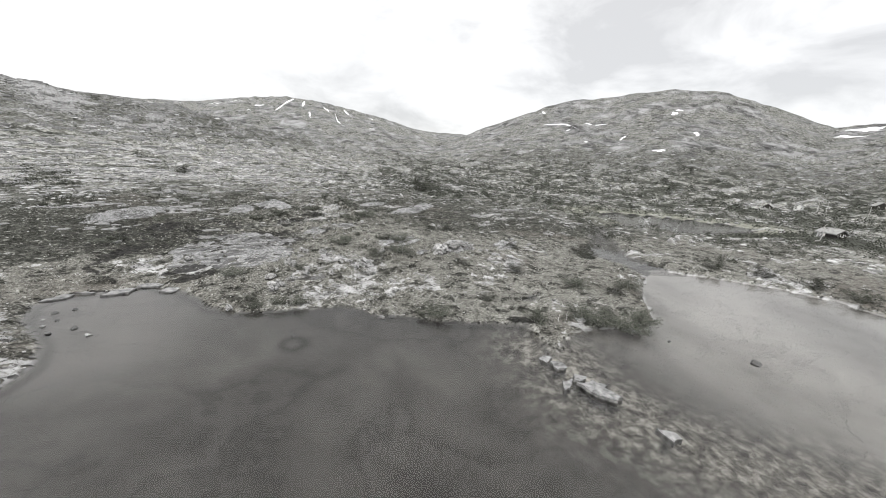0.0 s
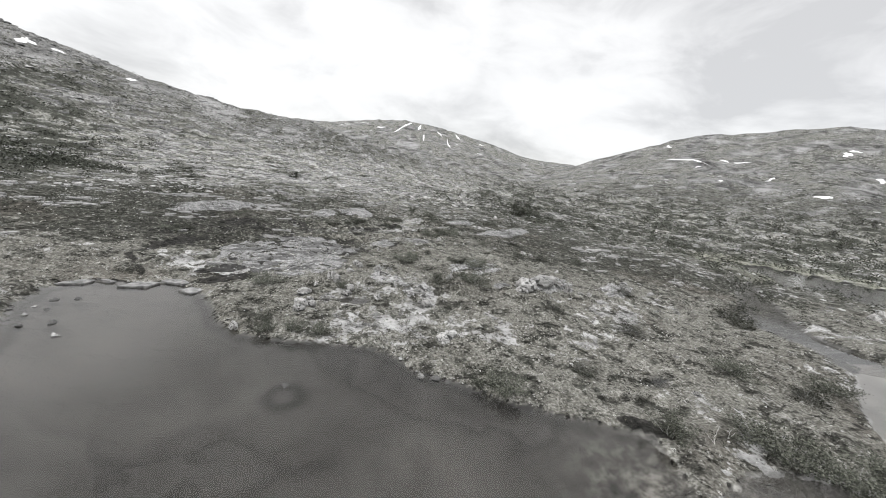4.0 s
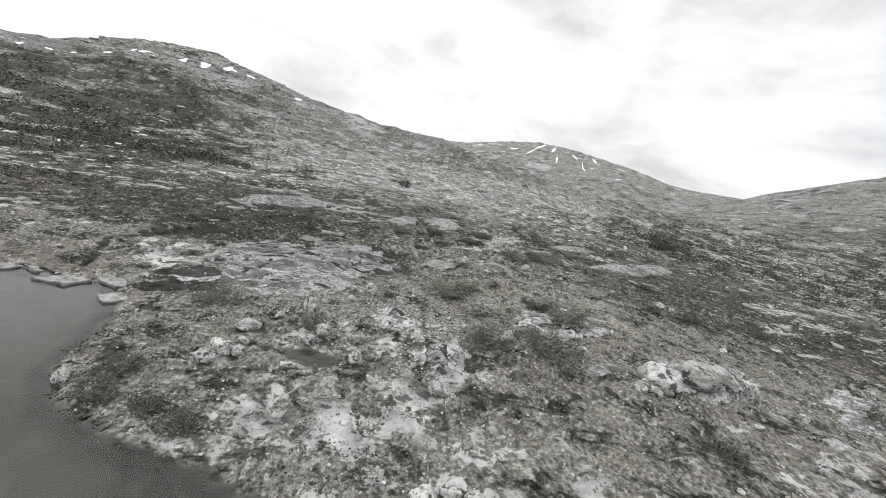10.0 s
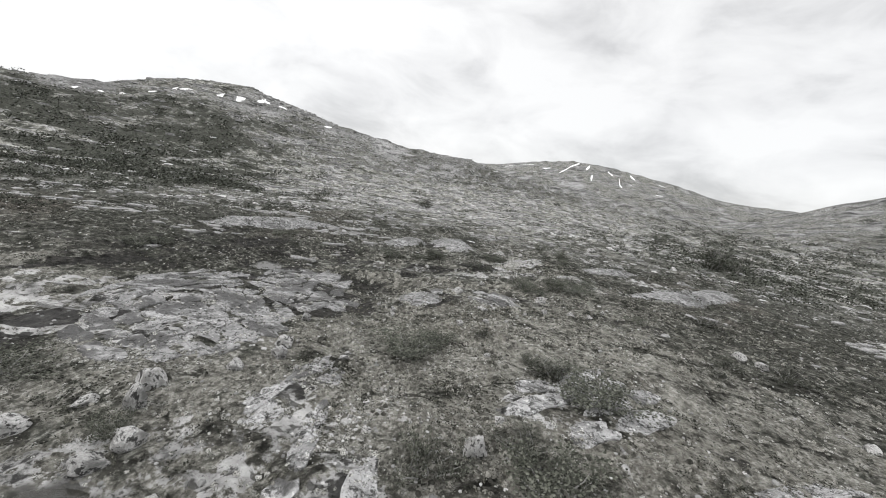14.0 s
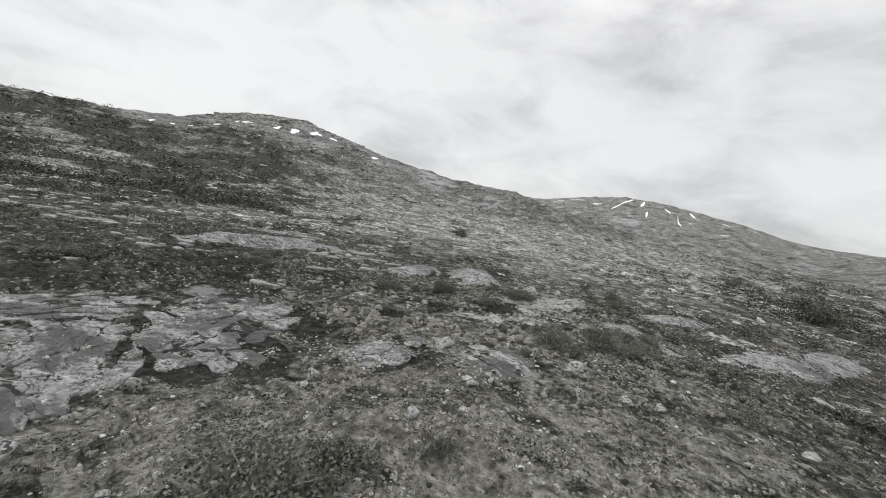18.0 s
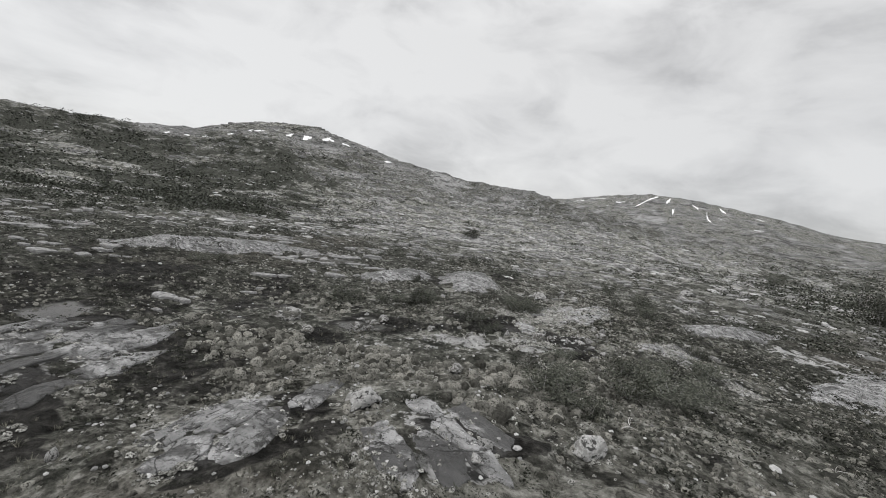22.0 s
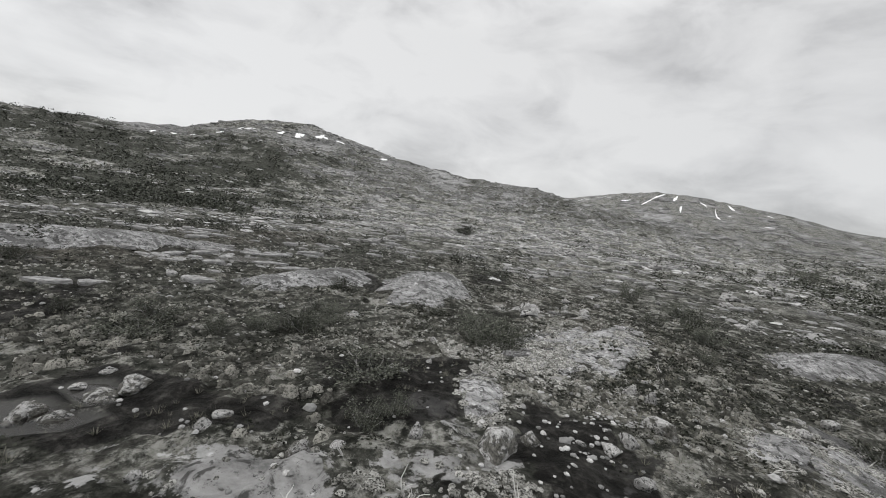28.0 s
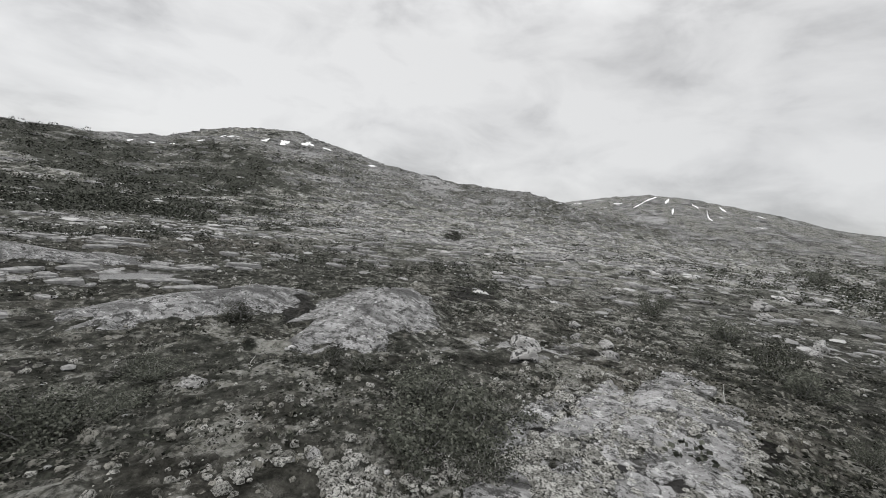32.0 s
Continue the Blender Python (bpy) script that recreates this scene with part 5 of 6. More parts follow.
# ---- mountain birches on the slopes ----
def birch_parts(seed):
    rng = random.Random(seed + 900)
    wood, leaves = bmesh.new(), bmesh.new()
    tips = []
    for k in range(4):
        p, path = Vector((rng.uniform(-0.06, 0.06), rng.uniform(-0.06, 0.06), -0.1)), []
        way = Vector((rng.uniform(-0.45, 0.45), rng.uniform(-0.45, 0.45), 1)).normalized()
        for s in range(6):
            path.append(p.copy())
            p = p + way * rng.uniform(0.13, 0.18)
            way = (way + Vector((rng.uniform(-0.3, 0.3), rng.uniform(-0.3, 0.3), rng.uniform(-0.05, 0.2)))).normalized()
        limb(wood, path, 0.028, 0.008, 5)
        for q in path[2:] + [p]:
            for _ in range(2):
                out = q + Vector((rng.uniform(-0.22, 0.22), rng.uniform(-0.22, 0.22), rng.uniform(0, 0.14)))
                limb(wood, [q, (q + out) / 2 + Vector((0, 0, 0.02)), out], 0.009, 0.004, 3)
                tips.append(out)
    for q in tips:
        for _ in range(15):
            at = q + Vector((rng.gauss(0, 0.07), rng.gauss(0, 0.07), rng.gauss(0, 0.05)))
            d = Vector((rng.gauss(0, 1), rng.gauss(0, 1), rng.gauss(0, 0.7))).normalized()
            side, l = d.orthogonal().normalized(), rng.uniform(0.04, 0.08)
            leaves.faces.new([leaves.verts.new(at + d * i + side * j) for i, j in ((0, 0), (l * 0.5, l * 0.36), (l, 0), (l * 0.5, -l * 0.36))])
    return wood, leaves


def birch(seed):
    wood, leaves = birch_parts(seed)
    root = new("birch_tree")
    part("trunk", wood, TWIG, root, "crooked grey stems")
    part("crown", leaves, LEAF, root)
    return tagged(root, "stunted dark mountain birch on the rocky slope", "tree", "mountain birches")


BIRCHES = [(51.5, 171, 3.0, 3.2), (55.7, 169, 3.4, 3.2), (33.4, 137, 2.0, 2.4), (17.7, 131, 1.6, 1.8), (60.8, 139, 4.5, 3.4), (64.5, 141, 4.0, 3.0), (40.2, 147.6, 2.2, 2.2), (62.8, 178, 3.0, 2.8), (1.8, 92.5, 1.2, 1.0), (177, 173, 4, 3), (133, 113, 5, 3),
           (200, 161, 5, 3.4), (209, 146, 6, 4), (180, 114, 5, 3.4), (221, 129, 6, 4), (206, 113, 7, 4.4), (270, 152, 8, 5), (272, 144, 7, 5), (168, 93.5, 4, 3), (206, 135, 6, 4), (214, 118, 6, 4), (228, 136, 6, 4), (190, 105, 5, 3.4),
           (212, 60, 4, 3.2), (203, 52, 4, 3), (199, 74, 4, 3), (224, 66, 5, 3.4), (150, 40, 3.5, 2.2), (143, 52, 3.5, 2.4)]
GROWN = [birch(k) for k in range(4)]
for k, (x, y, wide, high) in enumerate(BIRCHES):
    grown = GROWN[k] if k < 4 else copy_thing(GROWN[k % 4], Matrix())
    grown.matrix_world = Matrix.LocRotScale((x, y, ground_at(x, y) - 0.02), Euler((0, 0, k * 2.4)), (wide * 0.95, wide * 0.95, high * 0.95))


# ---- dead twigs ----
def dead_branch(x, y, tall, lean, k):
    rng = random.Random(k + 50)
    bm = bmesh.new()
    for fork in range(3):
        p, path = Vector((0, 0, -0.06)), []
        way = Vector((math.cos(lean) * rng.uniform(0.3, 0.9), math.sin(lean) * rng.uniform(0.3, 0.9), 1)).normalized()
        for s in range(6):
            path.append(p.copy())
            p = p + way * tall / 5 * (1 - 0.25 * fork)
            way = (way + Vector((rng.uniform(-0.5, 0.5), rng.uniform(-0.5, 0.5), rng.uniform(-0.35, 0.25)))).normalized()
        limb(bm, path, 0.014 - 0.003 * fork, 0.004, 5)
    ob = part("dead_branch", bm, DEADWOOD)
    ob.location = (x, y, ground_at(x, y))
    tagged(ob, "bleached bare branch of dead dwarf birch", "branch", "dead branches")


for k, (x, y, tall) in enumerate(((7.1, 33.6, 0.55), (7.4, 33.9, 0.4), (3.2, 38.6, 0.5), (3.35, 38.4, 0.4), (4.6, 39.1, 0.55), (1.9, 39.0, 0.4), (8.2, 42.6, 0.5), (7.1, 47.4, 0.5), (6.9, 51.6, 0.6), (2.4, 45.0, 0.45),
                                 (1.9, 37.8, 0.35), (12.2, 35.6, 0.4), (9.0, 38.6, 0.4), (13.5, -2.4, 0.9), (14.6, -2.0, 0.9), (17.0, 13.6, 0.5), (-3.0, 47.0, 0.4), (10.6, 45.0, 0.5), (2.2, 19.9, 0.35), (-9.8, 52.6, 0.5))):
    dead_branch(x, y, tall, k * 2.1, k)


# ---- snow patches on the hills ----
def snow_patch(x, y, a, b, turn, k):
    a, b = (a * 0.85, b * 0.62) if y > 700 else (a * 0.7, b * 0.6) if x < 0 else (a, b)
    c, s = math.cos(radians(turn)), math.sin(radians(turn))
    n, m = 40, 7
    u = np.linspace(0, 2 * np.pi, n, endpoint=False)
    edge = 1 + 0.35 * np.sin(2 * u + k) + 0.25 * np.sin(3 * u + 2.3 * k) + 0.15 * np.sin(7 * u + k * 1.7) + np.random.default_rng(k).uniform(-0.25, 0.25, n)
    rows = []
    for j in range(m):
        q = (j + 0.001) / (m - 1)
        px, py = a * q * edge * np.cos(u), b * q * edge * np.sin(u)
        wx, wy = x + px * c - py * s, y + px * s + py * c
        lift = (0.25 + 0.015 * (a + b)) * (1 - q**3) - 0.12 * q**3
        rows.append(np.stack([wx, wy, seated(wx, wy) + 0.1 + lift], 1))
    bm = bmesh.new()
    rings = [[bm.verts.new(p) for p in row] for row in rows]
    for r0, r1 in zip(rings, rings[1:]):
        for j in range(n):
            bm.faces.new((r0[j], r1[j], r1[(j + 1) % n], r0[(j + 1) % n]))
    tagged(part("snow_patch", bm, SNOW, smooth=True), "lingering patch of old white snow on the fell", "snow", "snow patches")


LEFT_SNOW = [(-190.9, 208.7, 3.9, 2.2, 75), (-183.6, 216.0, 3.4, 4.9, 75), (-175.3, 227.2, 4.5, 4.1, 82), (-166.9, 235.6, 3.0, 2.2, 80), (-141.8, 250.1, 3.8, 2.0, 86), (-229.3, 163.3, 3.0, 1.5, 111), (-232.5, 159.8, 2.2, 1.9, 88), (-214.2, 185.5, 2.2, 1.2, 60), (-204.5, 196.7, 3.8, 2.0, 67), (-208.4, 194.1, 1.8, 1.0, 91), (-220.9, 174.3, 1.8, 2.0, 50), (-224.8, 166.2, 2.2, 1.5, 70)]
FAR_SNOW = [(160, 955, 45, 4.6, -94), (162, 832, 60, 2.6, -98), (57, 919, 33.9, 4.0, 69), (83, 1000, 50, 5.5, 77), (113, 991, 45, 4.2, -97), (109, 859, 45, 2.2, -96), (221, 1020, 40, 3.6, -94), (225, 793, 7, 4, 14), (283, 999, 10, 4, -71), (-71, 1000, 12, 9, 3),
            (-30, 1020, 18, 9, 10), (15, 949, 12, 7, 21), (-6, 860, 5, 4, 0), (190, 880, 5, 5, 30)]
RIGHT_SNOW = [(391, 411, 24.9, 1.8, -94), (414, 384, 8.2, 1.5, -111), (418, 367, 7, 1.6, -35), (522, 334, 15, 3.2, -138), (545, 343, 7, 3.5, -112), (439, 248, 14, 2.2, 29), (369, 286, 9.2, 1.4, 23), (486, 566, 14, 2.4, -121), (374, 379, 3, 1.4, 10), (323, 295, 3, 1.2, -96),
              (700, 207, 22, 5, -119), (745, 204, 16, 9, -105), (329, 212, 5, 3, -32)]
for k, spot in enumerate(LEFT_SNOW + FAR_SNOW + RIGHT_SNOW):
    snow_patch(*spot, k)


# ---- cabins and power poles across the water ----
def cabin(x, y, turn, long, wide, eave, windows, label, walls):
    root = new("cabin")
    h, w, rise = long / 2, wide / 2, wide * 0.36
    bm = bmesh.new()
    ring = [(-w, -0.6), (w, -0.6), (w, eave), (0, eave + rise), (-w, eave)]
    ends = [[bm.verts.new((sx * h, py, pz)) for py, pz in ring] for sx in (-1, 1)]
    bm.faces.new(ends[0])
    bm.faces.new(ends[1])
    for j in range(5):
        bm.faces.new((ends[0][j], ends[0][(j + 1) % 5], ends[1][(j + 1) % 5], ends[1][j]))
    bmesh.ops.recalc_face_normals(bm, faces=bm.faces[:])
    part("wall", bm, walls, root)
    bm = bmesh.new()
    for side in (-1, 1):
        slope = [(side * (w + 0.45), eave - 0.45 * rise / w), (0, eave + rise), (0, eave + rise + 0.2), (side * (w + 0.45), eave - 0.45 * rise / w + 0.2)]
        a, b = ([bm.verts.new((sx * (h + 0.4), py, pz)) for py, pz in slope] for sx in (-1, 1))
        bm.faces.new(a)
        bm.faces.new(b)
        for j in range(4):
            bm.faces.new((a[j], a[(j + 1) % 4], b[(j + 1) % 4], b[j]))
    bmesh.ops.recalc_face_normals(bm, faces=bm.faces[:])
    part("roof", bm, TURF, root, "grey weathered roof")
    part("chimney", box(bmesh.new(), h * 0.3, h * 0.3 + 0.3, -0.15, 0.15, eave + rise * 0.6, eave + rise + 0.35, 0.02), TURF, root)
    for k in range(windows):
        at = -w * 0.55 + k * w * 1.1 / max(windows - 1, 1)
        win = part("window", box(bmesh.new(), -h - 0.06, -h + 0.02, at - 0.26, at + 0.26, eave * 0.42, eave * 0.42 + 0.6, 0.01), PAINT, root, "white framed window")
        part("pane", box(bmesh.new(), -h - 0.075, -h - 0.055, at - 0.19, at + 0.19, eave * 0.42 + 0.07, eave * 0.42 + 0.53), PANE, win)
    part("door", box(bmesh.new(), -0.45, 0.45, -w - 0.07, -w + 0.02, 0.0, eave - 0.15, 0.01), PAINT, root, "pale plank door")
    root.matrix_world = pose(x, y, ground_at(x, y), 0, 0, turn)
    return tagged(root, label, "cabin")


cabin(104.0, 10.7, 62, 2.5, 2.0, 1.25, 3, "dark tarred wooden cabin with a grey roof beside a path", TIMBER)
cabin(110.0, 14.6, 40, 1.8, 1.5, 1.2, 1, "small pale shed behind the dark cabin", PAINT)
cabin(218, 60, 20, 4.6, 3.4, 1.6, 2, "far pale cabin on the opposite slope", PAINT)
cabin(205, 66, 15, 4.6, 3.4, 1.6, 2, "far dark cabin half hidden by birch scrub", TIMBER)
cabin(246, 42, 30, 5.6, 4.0, 1.6, 2, "far cabin with a broad grey roof", TIMBER)


def pole(x, y, tall):
    root = new("utility_pole")
    bm = bmesh.new()
    limb(bm, [(0, 0, -0.5), (0, 0, tall * 0.5), (0.03, 0, tall)], 0.075, 0.05, 8)
    part("post", bm, POLEWOOD, root)
    part("crossarm", box(bmesh.new(), -0.7, 0.7, -0.05, 0.05, tall - 0.55, tall - 0.45, 0.01), POLEWOOD, root)
    root.matrix_world = pose(x, y, ground_at(x, y), 0.6, 0, 30)
    tagged(root, "weathered wooden power pole with a short crossarm", "pole", "power poles")


for x, y, tall in ((97.6, 10.8, 3.4), (198, 66, 5.2), (201, 64, 5.2), (214, 52, 5.2), (217, 50, 5.2), (219.7, 37.6, 5.2)):
    pole(x, y, tall)


# ---- scattered growth: uncountable pieces, one object of each kind ----
def stone_template(seed):
    rng = random.Random(seed)
    g = (1 + 5**0.5) / 2
    verts = np.array([(-1, g, 0), (1, g, 0), (-1, -g, 0), (1, -g, 0), (0, -1, g), (0, 1, g), (0, -1, -g), (0, 1, -g), (g, 0, -1), (g, 0, 1), (-g, 0, -1), (-g, 0, 1)], float)
    verts = verts / 3.8 * np.array([[rng.uniform(0.75, 1.2)] for _ in range(12)])
    verts[:, 2] *= 0.7
    faces = np.array([(0, 11, 5), (0, 5, 1), (0, 1, 7), (0, 7, 10), (0, 10, 11), (1, 5, 9), (5, 11, 4), (11, 10, 2), (10, 7, 6), (7, 1, 8), (3, 9, 4), (3, 4, 2), (3, 2, 6), (3, 6, 8), (3, 8, 9), (4, 9, 5), (2, 4, 11), (6, 2, 10), (8, 6, 7), (9, 8, 1)])
    return verts, faces


def leafy_template(seed, leaves, spread, tall, length, width):
    rng = np.random.default_rng(seed)
    verts, faces = [], []
    for k in range(leaves):
        a, q = rng.uniform(0, 2 * np.pi), np.sqrt(rng.uniform(0, 1))
        c = np.array([spread * q * np.cos(a), spread * q * np.sin(a), tall * rng.uniform(0.1, 1) * (1.1 - q * q)])
        d = np.array([np.cos(a) * q + rng.normal(0, 0.5), np.sin(a) * q + rng.normal(0, 0.5), rng.uniform(0.1, 1.0)])
        d /= np.linalg.norm(d)
        s = np.cross(d, rng.normal(0, 1, 3))
        s /= np.linalg.norm(s)
        n = len(verts)
        l = length * rng.uniform(0.7, 1.3)
        verts += [c, c + d * l * 0.5 + s * width, c + d * l, c + d * l * 0.5 - s * width]
        faces += [(n, n + 1, n + 2), (n, n + 2, n + 3)]
    return np.array(verts), np.array(faces)


def mound_template(seed, sides=6):
    """A low rounded clump."""
    rng = np.random.default_rng(seed)
    verts = [(rng.uniform(-0.06, 0.06), rng.uniform(-0.06, 0.06), rng.uniform(0.44, 0.56))]
    for q, z in ((0.33, 0.36), (0.5, -0.12)):
        for j in range(sides):
            a = 2 * np.pi * (j + rng.uniform(-0.3, 0.3)) / sides
            e = q * rng.uniform(0.72, 1.25)
            verts.append((e * np.cos(a), e * np.sin(a), z * rng.uniform(0.75, 1.2)))
    faces = []
    for j in range(sides):
        i = (j + 1) % sides
        faces += [(0, 1 + j, 1 + i), (1 + j, 1 + sides + j, 1 + sides + i), (1 + j, 1 + sides + i, 1 + i)]
    return np.array(verts), np.array(faces)


def tuft_template(seed, blades):
    rng = np.random.default_rng(seed)
    verts, faces = [], []
    for k in range(blades):
        a, lean = rng.uniform(0, 2 * np.pi), rng.uniform(0.1, 0.7)
        out, side = np.array([np.cos(a), np.sin(a), 0]), np.array([-np.sin(a), np.cos(a), 0])
        base = out * rng.uniform(0, 0.12) - np.array([0, 0, 0.03])
        n = len(verts)
        verts += [base - side * 0.018, base + side * 0.018, base + out * lean * 0.5 + np.array([0, 0, rng.uniform(0.35, 0.6)])]
        faces.append((n, n + 1, n + 2))
    return np.array(verts), np.array(faces)


def strewn(name, templates, x, y, z, wide, tall, mat, label, category, seed, smooth=True, strike=None):
    rng = np.random.default_rng(seed)
    which, turn = rng.integers(0, len(templates), len(x)), rng.uniform(0, 2 * np.pi, len(x))
    if strike is not None:
        turn = np.radians(strike) + rng.normal(0, 0.45, len(x))
    allv, allf, base = [], [], 0
    for k, (tv, tf) in enumerate(templates):
        m = which == k
        c, s, w = np.cos(turn[m])[:, None], np.sin(turn[m])[:, None], wide[m][:, None]
        v = np.stack([(tv[:, 0] * c - tv[:, 1] * s) * w + x[m][:, None], (tv[:, 0] * s + tv[:, 1] * c) * w + y[m][:, None], tv[:, 2] * tall[m][:, None] + z[m][:, None]], -1)
        allv.append(v.reshape(-1, 3))
        allf.append((tf[None] + (np.arange(m.sum()) * len(tv))[:, None, None] + base).reshape(-1, 3))
        base += m.sum() * len(tv)
    v, f = np.concatenate(allv), np.concatenate(allf)
    mesh = bpy.data.meshes.new(name)
    mesh.vertices.add(len(v))
    mesh.vertices.foreach_set("co", v.astype(np.float32).ravel())
    mesh.loops.add(f.size)
    mesh.loops.foreach_set("vertex_index", f.ravel().astype(np.int32))
    mesh.polygons.add(len(f))
    mesh.polygons.foreach_set("loop_start", np.arange(0, f.size, 3, dtype=np.int32))
    mesh.polygons.foreach_set("use_smooth", np.full(len(f), smooth))
    mesh.update(calc_edges=True)
    mesh.materials.append(mat)
    return tagged(new(name, mesh), label, category, kind="stuff")


class Field:
    """Random spots on dry ground, thinned with the distance from the flight and by what grows there."""

    def __init__(self, seed, tries, near, far, pull):
        rng = np.random.default_rng(seed)
        r = near + (far - near) * rng.uniform(0, 1, tries) ** pull
        a = rng.uniform(0, 2 * np.pi, tries)
        along = rng.uniform(0, 1, tries)
        self.x, self.y = -2 + 9 * along + r * np.cos(a), -2 + 54 * along + r * np.sin(a)
        self.rng, self.ready = rng, False
        self.settle()

    def settle(self):
        self.d, self.p = outline_distance(self.x, self.y, LAKE), outline_distance(self.x, self.y, POND)
        self.keep((self.d > 0.15) & (self.p > 1.0) & (self.y > -30))

    def keep(self, mask):
        self.x, self.y, self.d, self.p = self.x[mask], self.y[mask], self.d[mask], self.p[mask]
        if self.ready:
            self.z, self.bare, self.boggy = self.z[mask], self.bare[mask], self.boggy[mask]
        self.r = np.hypot(self.x - 3, (self.y - 25) * 0.6)
        return self

    def known(self):
        self.z = seated(self.x, self.y)
        _, self.bare = hump_field(self.x, self.y)
        bands = fractal((self.x * 0.9 + self.y * 0.44) * 0.08, (self.y * 0.9 - self.x * 0.44) * 0.16, 4, 71)
        self.bare = np.maximum(self.bare, (0.2 + 0.5 * bands) * 1.25)
        self.boggy = np.zeros(len(self.x))
        for spot in BOGS + POOLS:
            self.boggy = np.maximum(self.boggy, ellipse(self.x, self.y, *spot) < 1.05)
        self.ready = True
        return self

    def chance(self, p):
        return self.keep(self.rng.uniform(0, 1, len(self.x)) < p)


ROCKS = [stone_template(k) for k in range(6)]
SHRUBS = [leafy_template(k, 18, 0.5, 0.5, 0.23, 0.066) for k in range(6)]
MOUNDS = [mound_template(80 + k) for k in range(8)]
CRUMBS = [leafy_template(40 + k, 12, 0.5, 0.25, 0.22, 0.07) for k in range(5)]
TUFTS = [tuft_template(k, 12) for k in range(4)]

f = Field(1, 76000, 0.0, 60, 1.2).known()
f.keep((f.boggy < 1) | (f.rng.uniform(0, 1, len(f.x)) < 0.12)).chance(np.clip(1.1 - 1.6 * f.bare, 0.02, 1) * np.clip(0.18 + 1.2 * fractal(f.x * 0.4, f.y * 0.4, 3, 101) + 0.36 * step(f.y, 16, 36) + 0.22 * step(-f.x, 2, 8) * (1 - step(f.y, 36, 44)) + 0.2 * step(f.x, 6, 11) * step(f.y, 28, 36) - 0.22 * step(f.x, -2, 3) * (1 - step(f.x, 8, 14)) * step(f.y, 17, 21) * (1 - step(f.y, 40, 50)) - 0.5 * step(f.y, 29, 32) * (1 - step(f.y, 36, 39)) * step(f.x, -9, -6) * (1 - step(f.x, 3, 5)), 0.03, 1))
w = f.rng.uniform(0.12, 0.42, len(f.x)) * (1 + f.r / 60)
strewn("heath_shrubs", SHRUBS, f.x, f.y, f.z - 0.02, w, w * f.rng.uniform(0.35, 0.7, len(w)), HEATH, "dark low heath of crowberry and dwarf birch", "heath", 1)
f = Field(2, 125000, 0.0, 50, 1.1).known()
f.keep(~(f.boggy > 0)).chance(np.clip(1.0 - 1.2 * np.abs(f.bare - 0.2), 0.03, 1) * np.clip(0.27 + 0.1 * step(f.y, 18, 26) - 0.4 * np.exp(-(((f.x + 5) / 4) ** 2)) * step(f.y, 37, 41) + 1.5 * fractal(f.x * 0.45 + 9, f.y * 0.45, 4, 111), 0.02, 1) * (1 - 0.7 * step(-f.x, 1, 7) * step(f.y, 15, 21) * (1 - step(f.y, 38, 45)) - 0.6 * step(f.x, 5, 10) * step(f.y, 20, 30)))
w = (0.035 + 0.14 * f.rng.uniform(0, 1, len(f.x)) ** 2.2) * (1 + f.r / 50)
strewn("lichen_cushions", MOUNDS, f.x, f.y, f.z - 0.01, w, w * f.rng.uniform(0.5, 0.95, len(w)), LICHEN, "pale grey reindeer lichen cushions", "lichen", 2)
f = Field(3, 30000, 0.0, 40, 1.2).known()
f.keep(f.boggy < 1).chance(np.clip(0.9 - 1.3 * f.bare, 0.02, 1) * np.clip(0.45 + 1.0 * fractal(f.x * 0.25, f.y * 0.25 + 4, 3, 121), 0.05, 1))
w = f.rng.uniform(0.15, 0.45, len(f.x))
strewn("moss_carpet", CRUMBS, f.x, f.y, f.z - 0.01, w, w * f.rng.uniform(0.3, 0.6, len(w)), HUMMOCK, "brown-green carpet of moss and crowberry", "moss", 3)
f = Field(6, 64000, 0.0, 26, 1.0).known()
f.keep((f.y > 4) & (f.bare < 0.45) & (f.boggy < 1)).chance(np.clip(0.14 + 0.2 * step(f.y, 14, 18) + 1.3 * fractal(f.x * 0.3 + 2, f.y * 0.3 + 4, 3, 125) + 0.5 * step(f.y, 29, 33) * (1 - step(f.y, 41, 46)), 0.02, 1))
w = 0.07 + (0.17 + 0.28 * step(f.y, 29, 32) * (1 - step(f.y, 38, 42)) * step(f.x, -13, -9) * (1 - step(f.x, 5, 8))) * f.rng.uniform(0, 1, len(f.x)) ** 1.5
strewn("moss_hummocks", MOUNDS, f.x, f.y, f.z - 0.02, w, w * f.rng.uniform(0.6, 1.1, len(w)), MOUND, "rounded brown moss and heath hummocks with pale lichen", "moss", 6)
f = Field(4, 17000, 0.0, 70, 1.3).known()
f.chance(np.clip(0.22 + 0.5 * np.clip(f.bare, 0, 0.6) + 0.7 * fractal(f.x * 0.15, f.y * 0.15, 3, 131), 0.03, 1))
w = f.rng.uniform(0.04, 0.12, len(f.x)) * (1 + 1.0 * (f.rng.uniform(0, 1, len(f.x)) > 0.95)) * (1 + f.r / 50)
strewn("loose_stones", ROCKS, f.x, f.y, f.z + 0.01, w, w * 0.8, STONES, "loose pale stones strewn over heath and bedrock", "stones", 4, False)
f = Field(5, 24000, 0.0, 45, 1.3).known()
f.keep(f.bare < 0.55).chance(np.clip(0.4 + 1.0 * fractal(f.x * 0.2 + 5, f.y * 0.2, 3, 141), 0.03, 1))
w = f.rng.uniform(0.15, 0.36, len(f.x))
strewn("sedge_tufts", TUFTS, f.x, f.y, f.z, w, w * 0.8, SEDGE, "tufts of dry sedge and moor grass", "grass", 5)


